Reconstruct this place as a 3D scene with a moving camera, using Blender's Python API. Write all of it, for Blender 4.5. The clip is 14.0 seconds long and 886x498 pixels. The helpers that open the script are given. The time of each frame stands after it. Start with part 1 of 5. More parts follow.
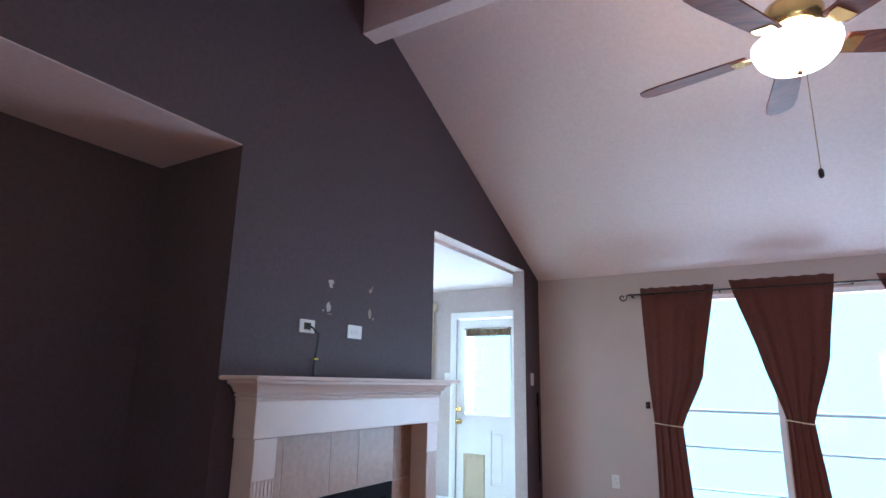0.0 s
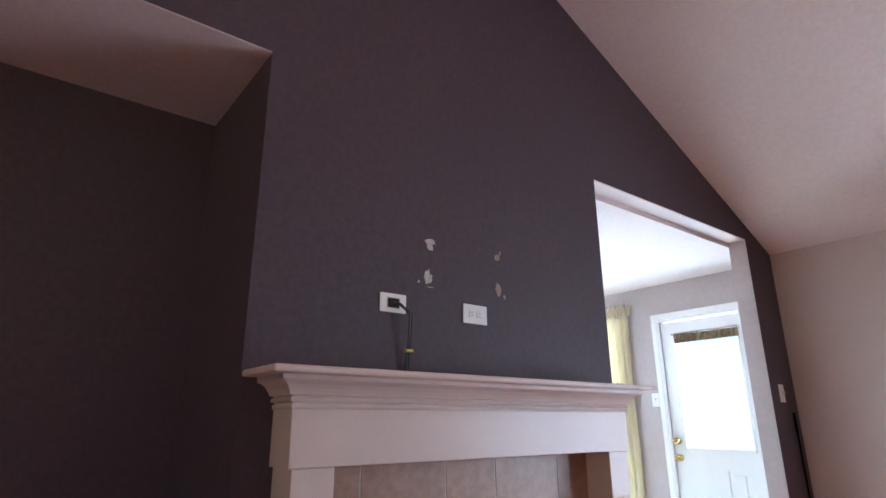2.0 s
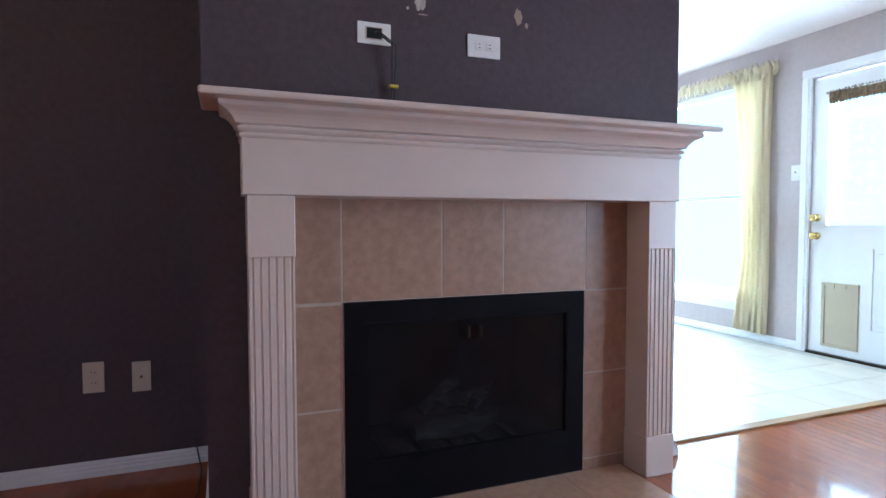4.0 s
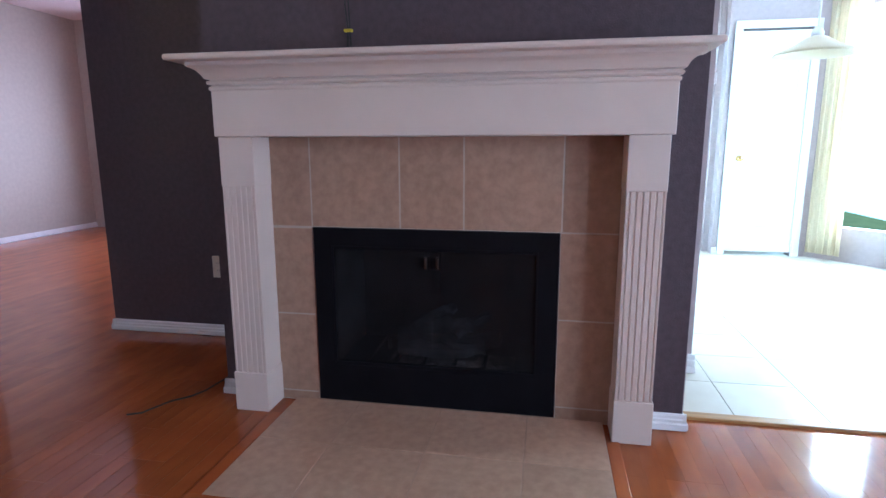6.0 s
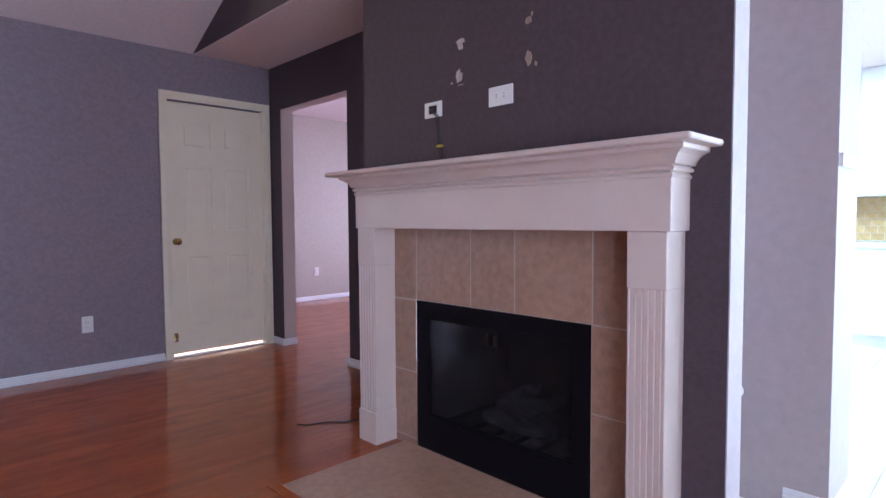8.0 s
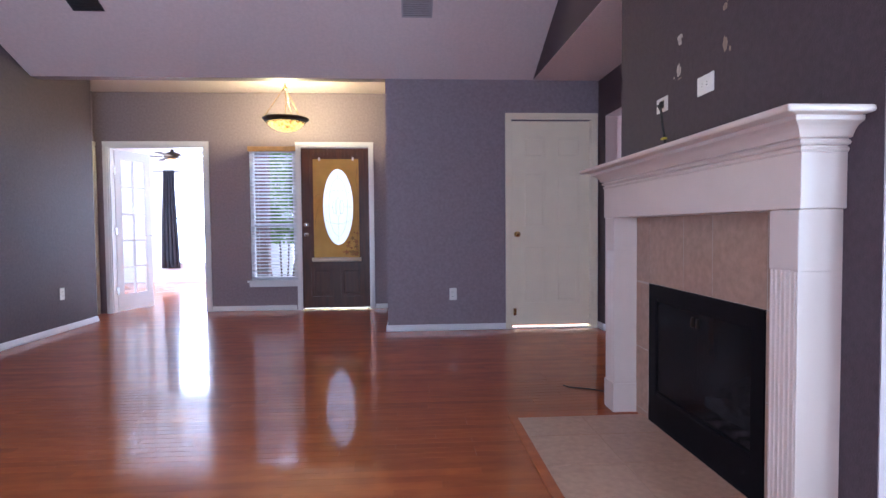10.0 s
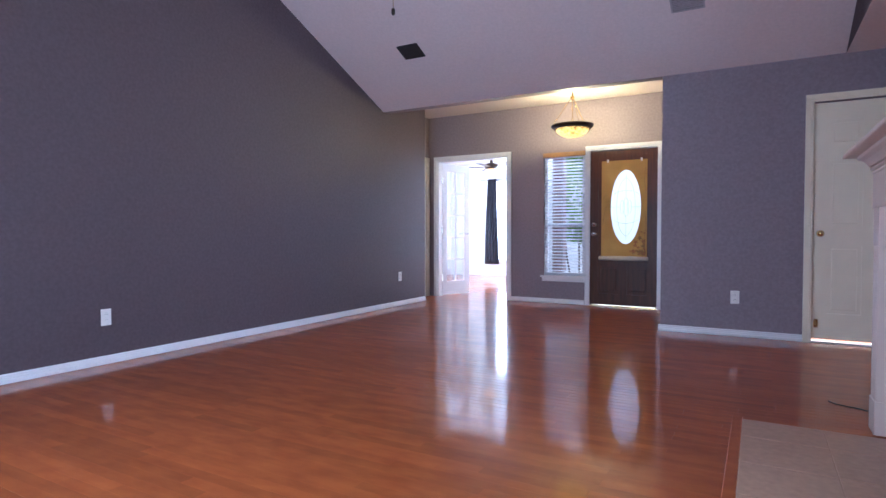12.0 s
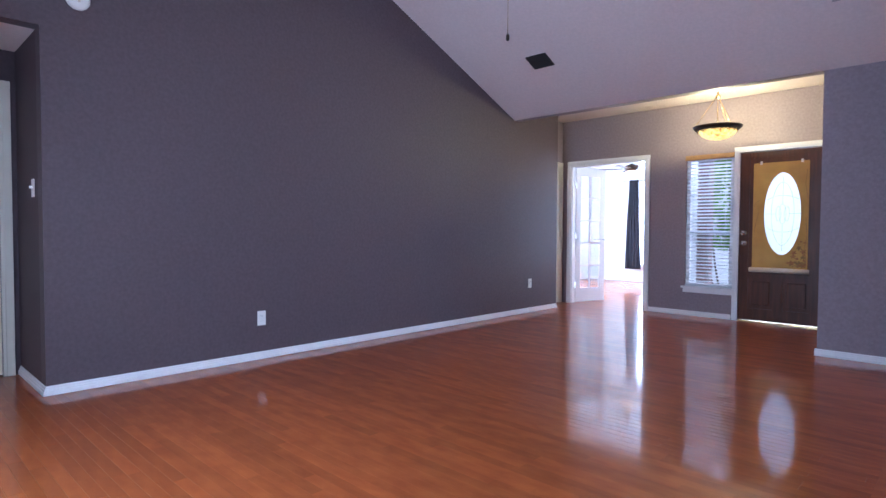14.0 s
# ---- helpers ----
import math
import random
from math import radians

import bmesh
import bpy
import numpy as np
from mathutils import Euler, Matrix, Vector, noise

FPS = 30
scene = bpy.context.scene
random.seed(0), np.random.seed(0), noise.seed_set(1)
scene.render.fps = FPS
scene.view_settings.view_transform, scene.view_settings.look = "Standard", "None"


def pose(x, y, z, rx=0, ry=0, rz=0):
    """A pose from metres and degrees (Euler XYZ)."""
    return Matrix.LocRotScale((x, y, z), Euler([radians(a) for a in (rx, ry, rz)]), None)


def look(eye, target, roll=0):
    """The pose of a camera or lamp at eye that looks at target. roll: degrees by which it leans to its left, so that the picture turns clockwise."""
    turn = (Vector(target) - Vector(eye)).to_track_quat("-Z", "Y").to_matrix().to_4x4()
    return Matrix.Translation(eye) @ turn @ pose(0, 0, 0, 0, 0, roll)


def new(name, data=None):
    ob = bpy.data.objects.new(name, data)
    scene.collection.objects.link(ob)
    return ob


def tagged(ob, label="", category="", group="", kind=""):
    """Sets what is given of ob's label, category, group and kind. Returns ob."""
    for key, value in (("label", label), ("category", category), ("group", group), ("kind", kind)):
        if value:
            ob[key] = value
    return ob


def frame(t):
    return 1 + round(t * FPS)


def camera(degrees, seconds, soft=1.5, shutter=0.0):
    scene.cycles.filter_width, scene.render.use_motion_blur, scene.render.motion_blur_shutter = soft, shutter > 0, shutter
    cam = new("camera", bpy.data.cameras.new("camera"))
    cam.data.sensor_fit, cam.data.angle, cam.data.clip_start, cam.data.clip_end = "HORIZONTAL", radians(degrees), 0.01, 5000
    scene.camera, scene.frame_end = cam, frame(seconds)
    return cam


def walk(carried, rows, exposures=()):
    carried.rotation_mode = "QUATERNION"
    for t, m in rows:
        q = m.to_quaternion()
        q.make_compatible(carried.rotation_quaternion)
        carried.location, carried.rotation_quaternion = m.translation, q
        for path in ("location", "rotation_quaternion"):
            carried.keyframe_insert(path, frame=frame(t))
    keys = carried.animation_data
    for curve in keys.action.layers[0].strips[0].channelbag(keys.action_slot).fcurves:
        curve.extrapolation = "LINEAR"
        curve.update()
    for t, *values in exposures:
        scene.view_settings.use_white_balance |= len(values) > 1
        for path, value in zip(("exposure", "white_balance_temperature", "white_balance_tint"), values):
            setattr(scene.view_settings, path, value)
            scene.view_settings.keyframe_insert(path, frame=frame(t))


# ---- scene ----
cam = camera(76.4, 14.0)
PATH = [
    (0, (-0.229, 0.221, 1.311), (-1.23, 1.89, 1.771), 1.0),
    (0.5, (-0.464, 0.529, 1.334), (-1.661, 2.028, 1.901), 0.2),
    (1, (-0.658, 0.816, 1.327), (-1.986, 2.18, 1.939), 0.1),
    (1.5, (-0.702, 1.089, 1.254), (-2.094, 2.39, 1.863), 0.1),
    (2, (-0.699, 1.344, 1.172), (-2.204, 2.522, 1.762), -0.3),
    (2.5, (-0.73, 1.546, 1.07), (-2.354, 2.636, 1.49), -0.0),
    (3, (-0.746, 1.714, 1.026), (-2.454, 2.731, 1.244), 0.1),
    (3.5, (-0.682, 1.838, 1.002), (-2.476, 2.721, 1.043), 0.1),
    (4, (-0.579, 1.975, 0.967), (-2.442, 2.698, 0.88), -0.1),
    (4.2, (-0.549, 2.041, 0.967), (-2.431, 2.701, 0.818), -0.1),
    (6.3, (-0.374, 3.401, 1.054), (-2.273, 2.888, 0.69), -0.1),
    (6.5, (-0.382, 3.521, 1.082), (-2.255, 2.918, 0.725), -0.1),
    (7, (-0.42, 3.88, 1.133), (-2.217, 3.039, 0.882), -0.2),
    (7.5, (-0.52, 4.126, 1.114), (-2.188, 3.033, 0.961), -0.3),
    (8, (-0.62, 4.31, 1.087), (-2.019, 2.884, 0.987), -0.3),
    (8.5, (-0.729, 4.517, 1.075), (-1.76, 2.805, 0.988), -0.3),
    (8.7, (-0.776, 4.592, 1.066), (-1.677, 2.808, 0.983), -0.2),
    (10.8, (-1.467, 5.262, 0.992), (-1.085, 3.3, 0.917), -0.7),
    (11, (-1.551, 5.263, 0.985), (-1.031, 3.333, 0.914), -0.6),
    (11.5, (-1.688, 5.343, 0.925), (-0.894, 3.508, 0.876), -0.2),
    (12, (-1.787, 5.385, 0.928), (-0.809, 3.641, 0.875), -0.0),
    (12.5, (-1.861, 5.378, 0.958), (-0.705, 3.747, 0.899), 0.0),
    (13, (-1.93, 5.371, 0.984), (-0.658, 3.828, 0.922), 0.1),
    (13.5, (-1.975, 5.358, 1.045), (-0.632, 3.877, 0.977), 0.2),
    (14, (-1.983, 5.352, 1.063), (-0.598, 3.911, 0.996), 0.3),
]
walk(cam, [(t, look(eye, target, roll)) for t, eye, target, roll in PATH],
     [(0, 0.02, 5500, 20), (1.5, 0.06, 6150, 28), (2.5, 0.07, 6150, 29), (4, 0.1, 5650, 22), (7, 0.16, 5450, 24), (8.5, 0.04, 5850, 38), (11, 0.04, 5550, 33), (14, 0.04, 5350, 31)])

# ---- world, daylight and lamps ----
world = bpy.data.worlds.new("sky")
scene.world = world
world.use_nodes = True
wn = world.node_tree.nodes
sky = wn.new("ShaderNodeTexSky")
sky.sky_type, sky.sun_disc = "NISHITA", False
sky.sun_elevation, sky.sun_rotation = radians(48), radians(200)
world.node_tree.links.new(sky.outputs[0], wn["Background"].inputs[0])
wn["Background"].inputs[1].default_value = 0.12

sun = new("sun", bpy.data.lights.new("sun", "SUN"))
sun.data.energy, sun.data.angle, sun.data.color = 2.5, radians(0.6), (1.0, 0.95, 0.88)
sun.matrix_world = look((0, 0, 0), (-0.2, 0.63, -0.75))


def daylight(name, centre, target, w, h, watts, colour=(0.70, 0.91, 1.0)):
    """An added area lamp, mostly for the sky's light in a window opening."""
    ob = new(name, bpy.data.lights.new(name, "AREA"))
    ob.data.shape, ob.data.size, ob.data.size_y, ob.data.energy, ob.data.color = "RECTANGLE", w, h, watts, colour
    ob.matrix_world = look(centre, target)
    return ob


daylight("daylight_window_1", (-0.735, 6.10, 1.21), (-0.735, 0, 1.21), 1.1, 2.0, 110)
daylight("daylight_window_2", (0.335, 6.10, 1.21), (0.335, 0, 1.21), 1.1, 2.0, 110)
NOOK = (0.60, 0.92, 1.0)
daylight("daylight_nook_window", (-4.62, 6.32, 1.2), (-4.62, 0, 1.1), 1.5, 2.1, 115, NOOK)
daylight("daylight_nook_door", (-3.12, 6.32, 1.43), (-3.12, 0, 1.2), 0.7, 1.1, 60, NOOK)
daylight("daylight_bay_window", (-5.87, 5.95, 1.3), (-4.0, 4.2, 1.1), 0.6, 1.9, 115, NOOK)
daylight("daylight_study_window", (2.45, -6.25, 1.25), (2.45, 0, 1.25), 1.7, 2.0, 260)
daylight("daylight_study_side", (4.55, -4.0, 1.25), (0, -4.0, 1.2), 1.6, 1.8, 150)
daylight("daylight_bedroom_window", (-6.85, -0.6, 1.2), (0, -1.1, 0.9), 1.4, 1.4, 105, (0.78, 0.84, 1.0))
# fill lamp added over the porch to brighten blind and shrub
daylight("porch_sky_fill", (0.45, -3.3, 2.75), (0.55, -2.0, 0.9), 0.9, 0.7, 50, (0.84, 0.94, 1.0))
# unseen lamp behind the garage door, added for the bright gap below it
daylight("garage_gap_lamp", (-2.58, -0.95, 0.9), (-2.58, -0.45, 0), 0.7, 0.4, 45, (1.0, 0.96, 0.8))


def bulb(name, at, watts, colour, radius=0.04):
    ob = new(name, bpy.data.lights.new(name, "POINT"))
    ob.data.energy, ob.data.color, ob.data.shadow_soft_size = watts, colour, radius
    ob.location = at
    return ob


bulb("fan_bulb", (-0.135, 2.79, 2.712), 11, (1.0, 0.80, 0.56), 0.03)
bulb("fan_bulb", (0.045, 2.87, 2.712), 11, (1.0, 0.80, 0.56), 0.03)
bulb("pendant_bulb", (0.13, -1.12, 2.26), 74, (1.0, 0.96, 0.42), 0.05)
bulb("study_bulb", (2.54, -4.2, 2.10), 8, (1.0, 0.9, 0.75), 0.05)


# ---- materials ----
def material(name, colour, rough=0.5, metal=0.0, colour2=None, scale=4.0, bump=0.0, bump_scale=200.0, spread=0.12, coat=0.0,
             rand=0.0, island=False, stretch=(1, 1, 1), detail=6.0, emit=0.0, emit_colour=None, spec=0.5, sheen=0.0, trans=0.0):
    m = bpy.data.materials.new(name)
    m.use_nodes = True
    nt = m.node_tree
    n, k = nt.nodes, nt.links
    b = n["Principled BSDF"]
    b.inputs["Roughness"].default_value, b.inputs["Metallic"].default_value = rough, metal
    b.inputs["Specular IOR Level"].default_value = spec
    b.inputs["Coat Weight"].default_value = coat
    b.inputs["Coat Roughness"].default_value = 0.12
    b.inputs["Sheen Weight"].default_value = sheen
    b.inputs["Transmission Weight"].default_value = trans
    co = n.new("ShaderNodeTexCoord")
    mp = n.new("ShaderNodeMapping")
    mp.inputs["Scale"].default_value = stretch
    k.new(co.outputs["Object"], mp.inputs[0])
    nz = n.new("ShaderNodeTexNoise")
    nz.inputs["Scale"].default_value, nz.inputs["Detail"].default_value = scale, detail
    k.new(mp.outputs[0], nz.inputs[0])
    ramp = n.new("ShaderNodeValToRGB")
    c2 = colour2 or tuple(c * (1 - spread) for c in colour)
    ramp.color_ramp.elements[0].position, ramp.color_ramp.elements[1].position = 0.32, 0.68
    ramp.color_ramp.elements[0].color, ramp.color_ramp.elements[1].color = (*c2, 1), (*colour, 1)
    k.new(nz.outputs[0], ramp.inputs[0])
    out = ramp.outputs[0]
    if rand:
        src = n.new("ShaderNodeNewGeometry").outputs["Random Per Island"] if island else n.new("ShaderNodeObjectInfo").outputs["Random"]
        hsv = n.new("ShaderNodeHueSaturation")
        mr = n.new("ShaderNodeMapRange")
        mr.inputs[3].default_value, mr.inputs[4].default_value = 1 - rand, 1 + rand
        k.new(src, mr.inputs[0]), k.new(mr.outputs[0], hsv.inputs["Value"]), k.new(out, hsv.inputs["Color"])
        out = hsv.outputs[0]
    k.new(out, b.inputs["Base Color"])
    if bump:
        nb = n.new("ShaderNodeTexNoise")
        nb.inputs["Scale"].default_value, nb.inputs["Detail"].default_value = bump_scale, 3
        k.new(mp.outputs[0], nb.inputs[0])
        bp = n.new("ShaderNodeBump")
        bp.inputs["Strength"].default_value, bp.inputs["Distance"].default_value = bump, 0.002
        k.new(nb.outputs[0], bp.inputs["Height"]), k.new(bp.outputs[0], b.inputs["Normal"])
    if emit:
        b.inputs["Emission Color"].default_value, b.inputs["Emission Strength"].default_value = (*(emit_colour or colour), 1), emit
    return m


# one accent paint: light on the long wall, shade elsewhere put into two tones
ACCENT_LIT = material("accent_paint_lit", (0.112, 0.080, 0.091), 0.55, spread=0.20, scale=42, bump=1.0, bump_scale=150, spec=0.35)
ACCENT = material("accent_paint_shaded", (0.088, 0.058, 0.067), 0.6, spread=0.20, scale=42, bump=1.0, bump_scale=150, spec=0.3)
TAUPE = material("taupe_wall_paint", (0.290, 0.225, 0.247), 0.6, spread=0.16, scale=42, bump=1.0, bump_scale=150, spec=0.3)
BEIGE = material("beige_wall_paint", (0.57, 0.455, 0.41), 0.6, spread=0.06, scale=1.6, bump=0.5, bump_scale=140, spec=0.35)
ROOMP = material("next_room_wall_paint", (0.52, 0.452, 0.39), 0.6, spread=0.08, scale=24, bump=0.5, bump_scale=140, spec=0.35)
NOOKP = material("nook_wall_paint", (0.50, 0.41, 0.406), 0.6, spread=0.08, scale=24, bump=0.5, bump_scale=140, spec=0.35)
STUDY = material("study_wall_paint", (0.78, 0.78, 0.76), 0.6, spread=0.05, scale=1.6, bump=0.4, bump_scale=140)
CEIL = material("ceiling_paint", (0.78, 0.65, 0.63), 0.75, spread=0.08, scale=38, bump=0.8, bump_scale=90, spec=0.3)
TRIM = material("white_trim_paint", (0.84, 0.81, 0.81), 0.32, spread=0.05, scale=6, bump=0.12, bump_scale=60)
MANTEL = material("off_white_mantel_paint", (0.68, 0.53, 0.46), 0.36, spread=0.05, scale=6, bump=0.12, bump_scale=60)
DOORW = material("white_door_paint", (0.88, 0.77, 0.58), 0.38, spread=0.05, scale=5, bump=0.15, bump_scale=60)
CREAM = material("cream_casing_paint", (0.72, 0.66, 0.56), 0.4, spread=0.06, scale=6)
SUBFLOOR = material("floor_seam", (0.36, 0.13, 0.06), 0.7)


def wood_floor(name, island):
    m = material(name, (0.40, 0.100, 0.024), 0.08, colour2=(0.30, 0.064, 0.016), scale=9.0, stretch=(0.6, 1.6, 1.6), rand=0.15, island=island,
                 bump=0.006, bump_scale=18, coat=0.0, spec=0.5, detail=8)
    # a scuffed share of the varnish, hazier than the rest
    n, k = m.node_tree.nodes, m.node_tree.links
    clear, mix = n["Principled BSDF"], n.new("ShaderNodeMixShader")
    hazy = n.new("ShaderNodeBsdfPrincipled")
    hazy.inputs["Roughness"].default_value, hazy.inputs["Specular IOR Level"].default_value = 0.30, 0.5
    k.new(clear.inputs["Base Color"].links[0].from_socket, hazy.inputs["Base Color"])
    mix.inputs[0].default_value = 0.24
    k.new(clear.outputs[0], mix.inputs[1]), k.new(hazy.outputs[0], mix.inputs[2])
    k.new(mix.outputs[0], n["Material Output"].inputs[0])
    return m


PLANK, PLANKS = wood_floor("cherry_plank", False), wood_floor("cherry_planks", True)
TILE = material("beige_ceramic_tile", (0.41, 0.238, 0.163), 0.42, colour2=(0.32, 0.180, 0.120), scale=32, rand=0.06, bump=0.2, bump_scale=40)
GROUT = material("pale_grout", (0.50, 0.40, 0.33), 0.85, scale=30, bump=0.3)
HEARTHGROUT = material("tan_grout", (0.50, 0.33, 0.24), 0.85, scale=30, bump=0.3)
# the surround's tile made lighter, with the window light on the hearth put in
HTILE = material("lit_hearth_ceramic_tile", (0.55, 0.335, 0.225), 0.33, colour2=(0.45, 0.265, 0.175), scale=32, rand=0.06, bump=0.2, bump_scale=40)
KTILE = material("cream_floor_tile", (0.74, 0.66, 0.55), 0.3, colour2=(0.66, 0.57, 0.46), scale=5, rand=0.05, bump=0.1, bump_scale=40)
KGROUT = material("grey_floor_grout", (0.68, 0.63, 0.56), 0.9)
OAK = material("oak_strip", (0.52, 0.27, 0.09), 0.35, colour2=(0.36, 0.17, 0.05), scale=7, stretch=(6, 0.6, 6), bump=0.1, bump_scale=30)
BLACK = material("black_stove_metal", (0.008, 0.0065, 0.0085), 0.6, spread=0.3, scale=8, bump=0.1, spec=0.06)
SOOT = material("sooty_firebrick", (0.10, 0.09, 0.085), 0.9, colour2=(0.020, 0.018, 0.018), scale=6, bump=0.6, bump_scale=50)
ASH = material("charred_log", (0.17, 0.15, 0.15), 0.95, colour2=(0.012, 0.011, 0.011), scale=22, bump=1.0, bump_scale=60)
EMBER = material("wood_ash", (0.50, 0.42, 0.40), 0.95, colour2=(0.05, 0.03, 0.022), scale=26, bump=1.0, bump_scale=80)
BRASS = material("polished_brass", (0.78, 0.56, 0.22), 0.22, 1.0, spread=0.15, scale=30)
BRONZE = material("dark_bronze", (0.055, 0.036, 0.026), 0.38, 0.8, spread=0.3, scale=20)
STEEL = material("chrome", (0.75, 0.74, 0.72), 0.2, 1.0, spread=0.05)
PLASTIC = material("white_plastic", (0.80, 0.76, 0.73), 0.35, spread=0.03, scale=20)
IVORY = material("ivory_plastic", (0.66, 0.55, 0.44), 0.4, spread=0.04, scale=20)
HOLE = material("dark_slot", (0.01, 0.009, 0.009), 0.8)
RUBBER = material("black_cable", (0.014, 0.013, 0.014), 0.5)
YELLOW = material("yellow_tape", (0.70, 0.55, 0.05), 0.5)
CHIP = material("bare_drywall_chip", (0.62, 0.54, 0.50), 0.9, colour2=(0.42, 0.34, 0.29), scale=60)
CHIPT = material("tan_paper_chip", (0.42, 0.31, 0.24), 0.9, colour2=(0.28, 0.19, 0.15), scale=60)
RUST = material("rust_brown_curtain", (0.135, 0.027, 0.012), 0.8, colour2=(0.075, 0.014, 0.008), scale=40, stretch=(8, 8, 0.7), bump=0.6, bump_scale=300, sheen=0.15)
NAVY = material("black_curtain", (0.012, 0.013, 0.022), 0.8, scale=30, bump=0.4, sheen=0.1)
VAL = material("brown_valance", (0.23, 0.15, 0.08), 0.85, colour2=(0.12, 0.08, 0.05), scale=50, bump=0.5)
DARKWOOD = material("dark_walnut_door", (0.105, 0.034, 0.015), 0.36, colour2=(0.06, 0.020, 0.010), scale=6, stretch=(6, 6, 0.5), bump=0.15, bump_scale=40, spec=0.22)
TAN = material("tan_paper_shade", (0.62, 0.36, 0.09), 0.75, colour2=(0.46, 0.25, 0.06), scale=3.5, bump=0.2, bump_scale=90)
FLORAL = material("faded_floral_print", (0.46, 0.20, 0.06), 0.8, colour2=(0.30, 0.11, 0.05), scale=40)
TWIG = material("faded_twig_print", (0.34, 0.19, 0.06), 0.8, colour2=(0.24, 0.13, 0.05), scale=40)
LEAD = material("pale_lead_line", (0.34, 0.34, 0.40), 0.5)
BLADE = material("cherry_fan_blade", (0.24, 0.060, 0.028), 0.5, colour2=(0.13, 0.030, 0.016), scale=6, stretch=(0.7, 7, 7), spec=0.18)
BLINDTOP = material("oak_blind_valance", (0.50, 0.26, 0.09), 0.45, spread=0.25, scale=12)
PETFLAP = material("tan_pet_flap", (0.52, 0.42, 0.30), 0.5, spread=0.08)
CABINET = material("white_cabinet_paint", (0.82, 0.81, 0.78), 0.35, spread=0.03)
COUNTER = material("pale_speckled_counter", (0.72, 0.70, 0.66), 0.25, colour2=(0.52, 0.50, 0.46), scale=70)
SPLASH = material("honey_backsplash_tile", (0.50, 0.33, 0.15), 0.35, colour2=(0.40, 0.24, 0.10), scale=20, rand=0.14)
SHADEW = material("white_enamel_shade", (0.62, 0.50, 0.33), 0.3, spread=0.05)
VENT = material("dark_vent", (0.03, 0.028, 0.03), 0.6)
VENTW = material("grey_vent_grille", (0.42, 0.37, 0.38), 0.5)
SIDING = material("pale_siding_paint", (0.72, 0.70, 0.68), 0.7, spread=0.08, scale=3, bump=0.3)
BRICK = material("pink_brick", (0.40, 0.24, 0.20), 0.85, colour2=(0.30, 0.17, 0.14), scale=14, rand=0.15, bump=0.6, bump_scale=50)
LEAF = material("shrub_leaf", (0.12, 0.24, 0.05), 0.55, colour2=(0.08, 0.16, 0.035), scale=3, rand=0.3, island=True)
CONCRETE = material("porch_concrete", (0.42, 0.40, 0.37), 0.9, scale=6, bump=0.4)
GRASS = material("lawn", (0.10, 0.16, 0.05), 0.95, colour2=(0.06, 0.11, 0.03), scale=3, bump=1.0, bump_scale=40)
BOWL = material("lit_frosted_bowl", (0.95, 0.93, 0.90), 0.3, emit=6.0, emit_colour=(0.92, 0.98, 1.0))
AMBER = material("lit_amber_bowl", (0.90, 0.72, 0.20), 0.3, colour2=(0.26, 0.14, 0.015), scale=34, emit=2.2, detail=2.0)
AMBER.node_tree.links.new(AMBER.node_tree.nodes["Color Ramp"].outputs[0], AMBER.node_tree.nodes["Principled BSDF"].inputs["Emission Color"])
SMALLBOWL = material("lit_study_bowl", (0.95, 0.9, 0.8), 0.3, emit=2.5, emit_colour=(1.0, 0.66, 0.30))


def glass(name, tint=(0.95, 0.98, 1.0), rough=0.0, gloss=0.5):
    m = bpy.data.materials.new(name)
    m.use_nodes = True
    n, k = m.node_tree.nodes, m.node_tree.links
    n.remove(n["Principled BSDF"])
    tr, gl, mix, fr = n.new("ShaderNodeBsdfTransparent"), n.new("ShaderNodeBsdfGlossy"), n.new("ShaderNodeMixShader"), n.new("ShaderNodeLayerWeight")
    power, scale = n.new("ShaderNodeMath"), n.new("ShaderNodeMath")
    power.operation, scale.operation = "POWER", "MULTIPLY_ADD"
    power.inputs[1].default_value, scale.inputs[1].default_value, scale.inputs[2].default_value = 4.0, gloss, 0.05 * gloss
    tr.inputs[0].default_value = (*tint, 1)
    gl.inputs["Roughness"].default_value = rough
    k.new(fr.outputs["Facing"], power.inputs[0]), k.new(power.outputs[0], scale.inputs[0]), k.new(scale.outputs[0], mix.inputs[0]), k.new(tr.outputs[0], mix.inputs[1]), k.new(gl.outputs[0], mix.inputs[2])
    k.new(mix.outputs[0], n["Material Output"].inputs[0])
    return m


def translucent(name, colour, share):
    """Thin stuff that lets light through as a lampshade does."""
    m = material(name, colour, 0.6, spread=0.04, scale=12)
    n, k = m.node_tree.nodes, m.node_tree.links
    tr, mix = n.new("ShaderNodeBsdfTranslucent"), n.new("ShaderNodeMixShader")
    tr.inputs[0].default_value = (*colour, 1)
    mix.inputs[0].default_value = share
    k.new(n["Principled BSDF"].outputs[0], mix.inputs[1]), k.new(tr.outputs[0], mix.inputs[2])
    k.new(mix.outputs[0], n["Material Output"].inputs[0])
    return m


BLIND = translucent("white_blind_slat", (0.88, 0.90, 0.92), 0.62)
FROST = translucent("frosted_leaded_glass", (0.82, 0.87, 0.92), 0.92)
RAIL = translucent("backlit_pale_rail", (0.55, 0.57, 0.60), 0.22)
LACE = translucent("white_lace", (0.88, 0.88, 0.88), 0.7)
LACEDARK = translucent("blue_grey_lace", (0.62, 0.70, 0.78), 0.55)
GOLD = translucent("pale_gold_curtain", (0.80, 0.69, 0.50), 0.45)
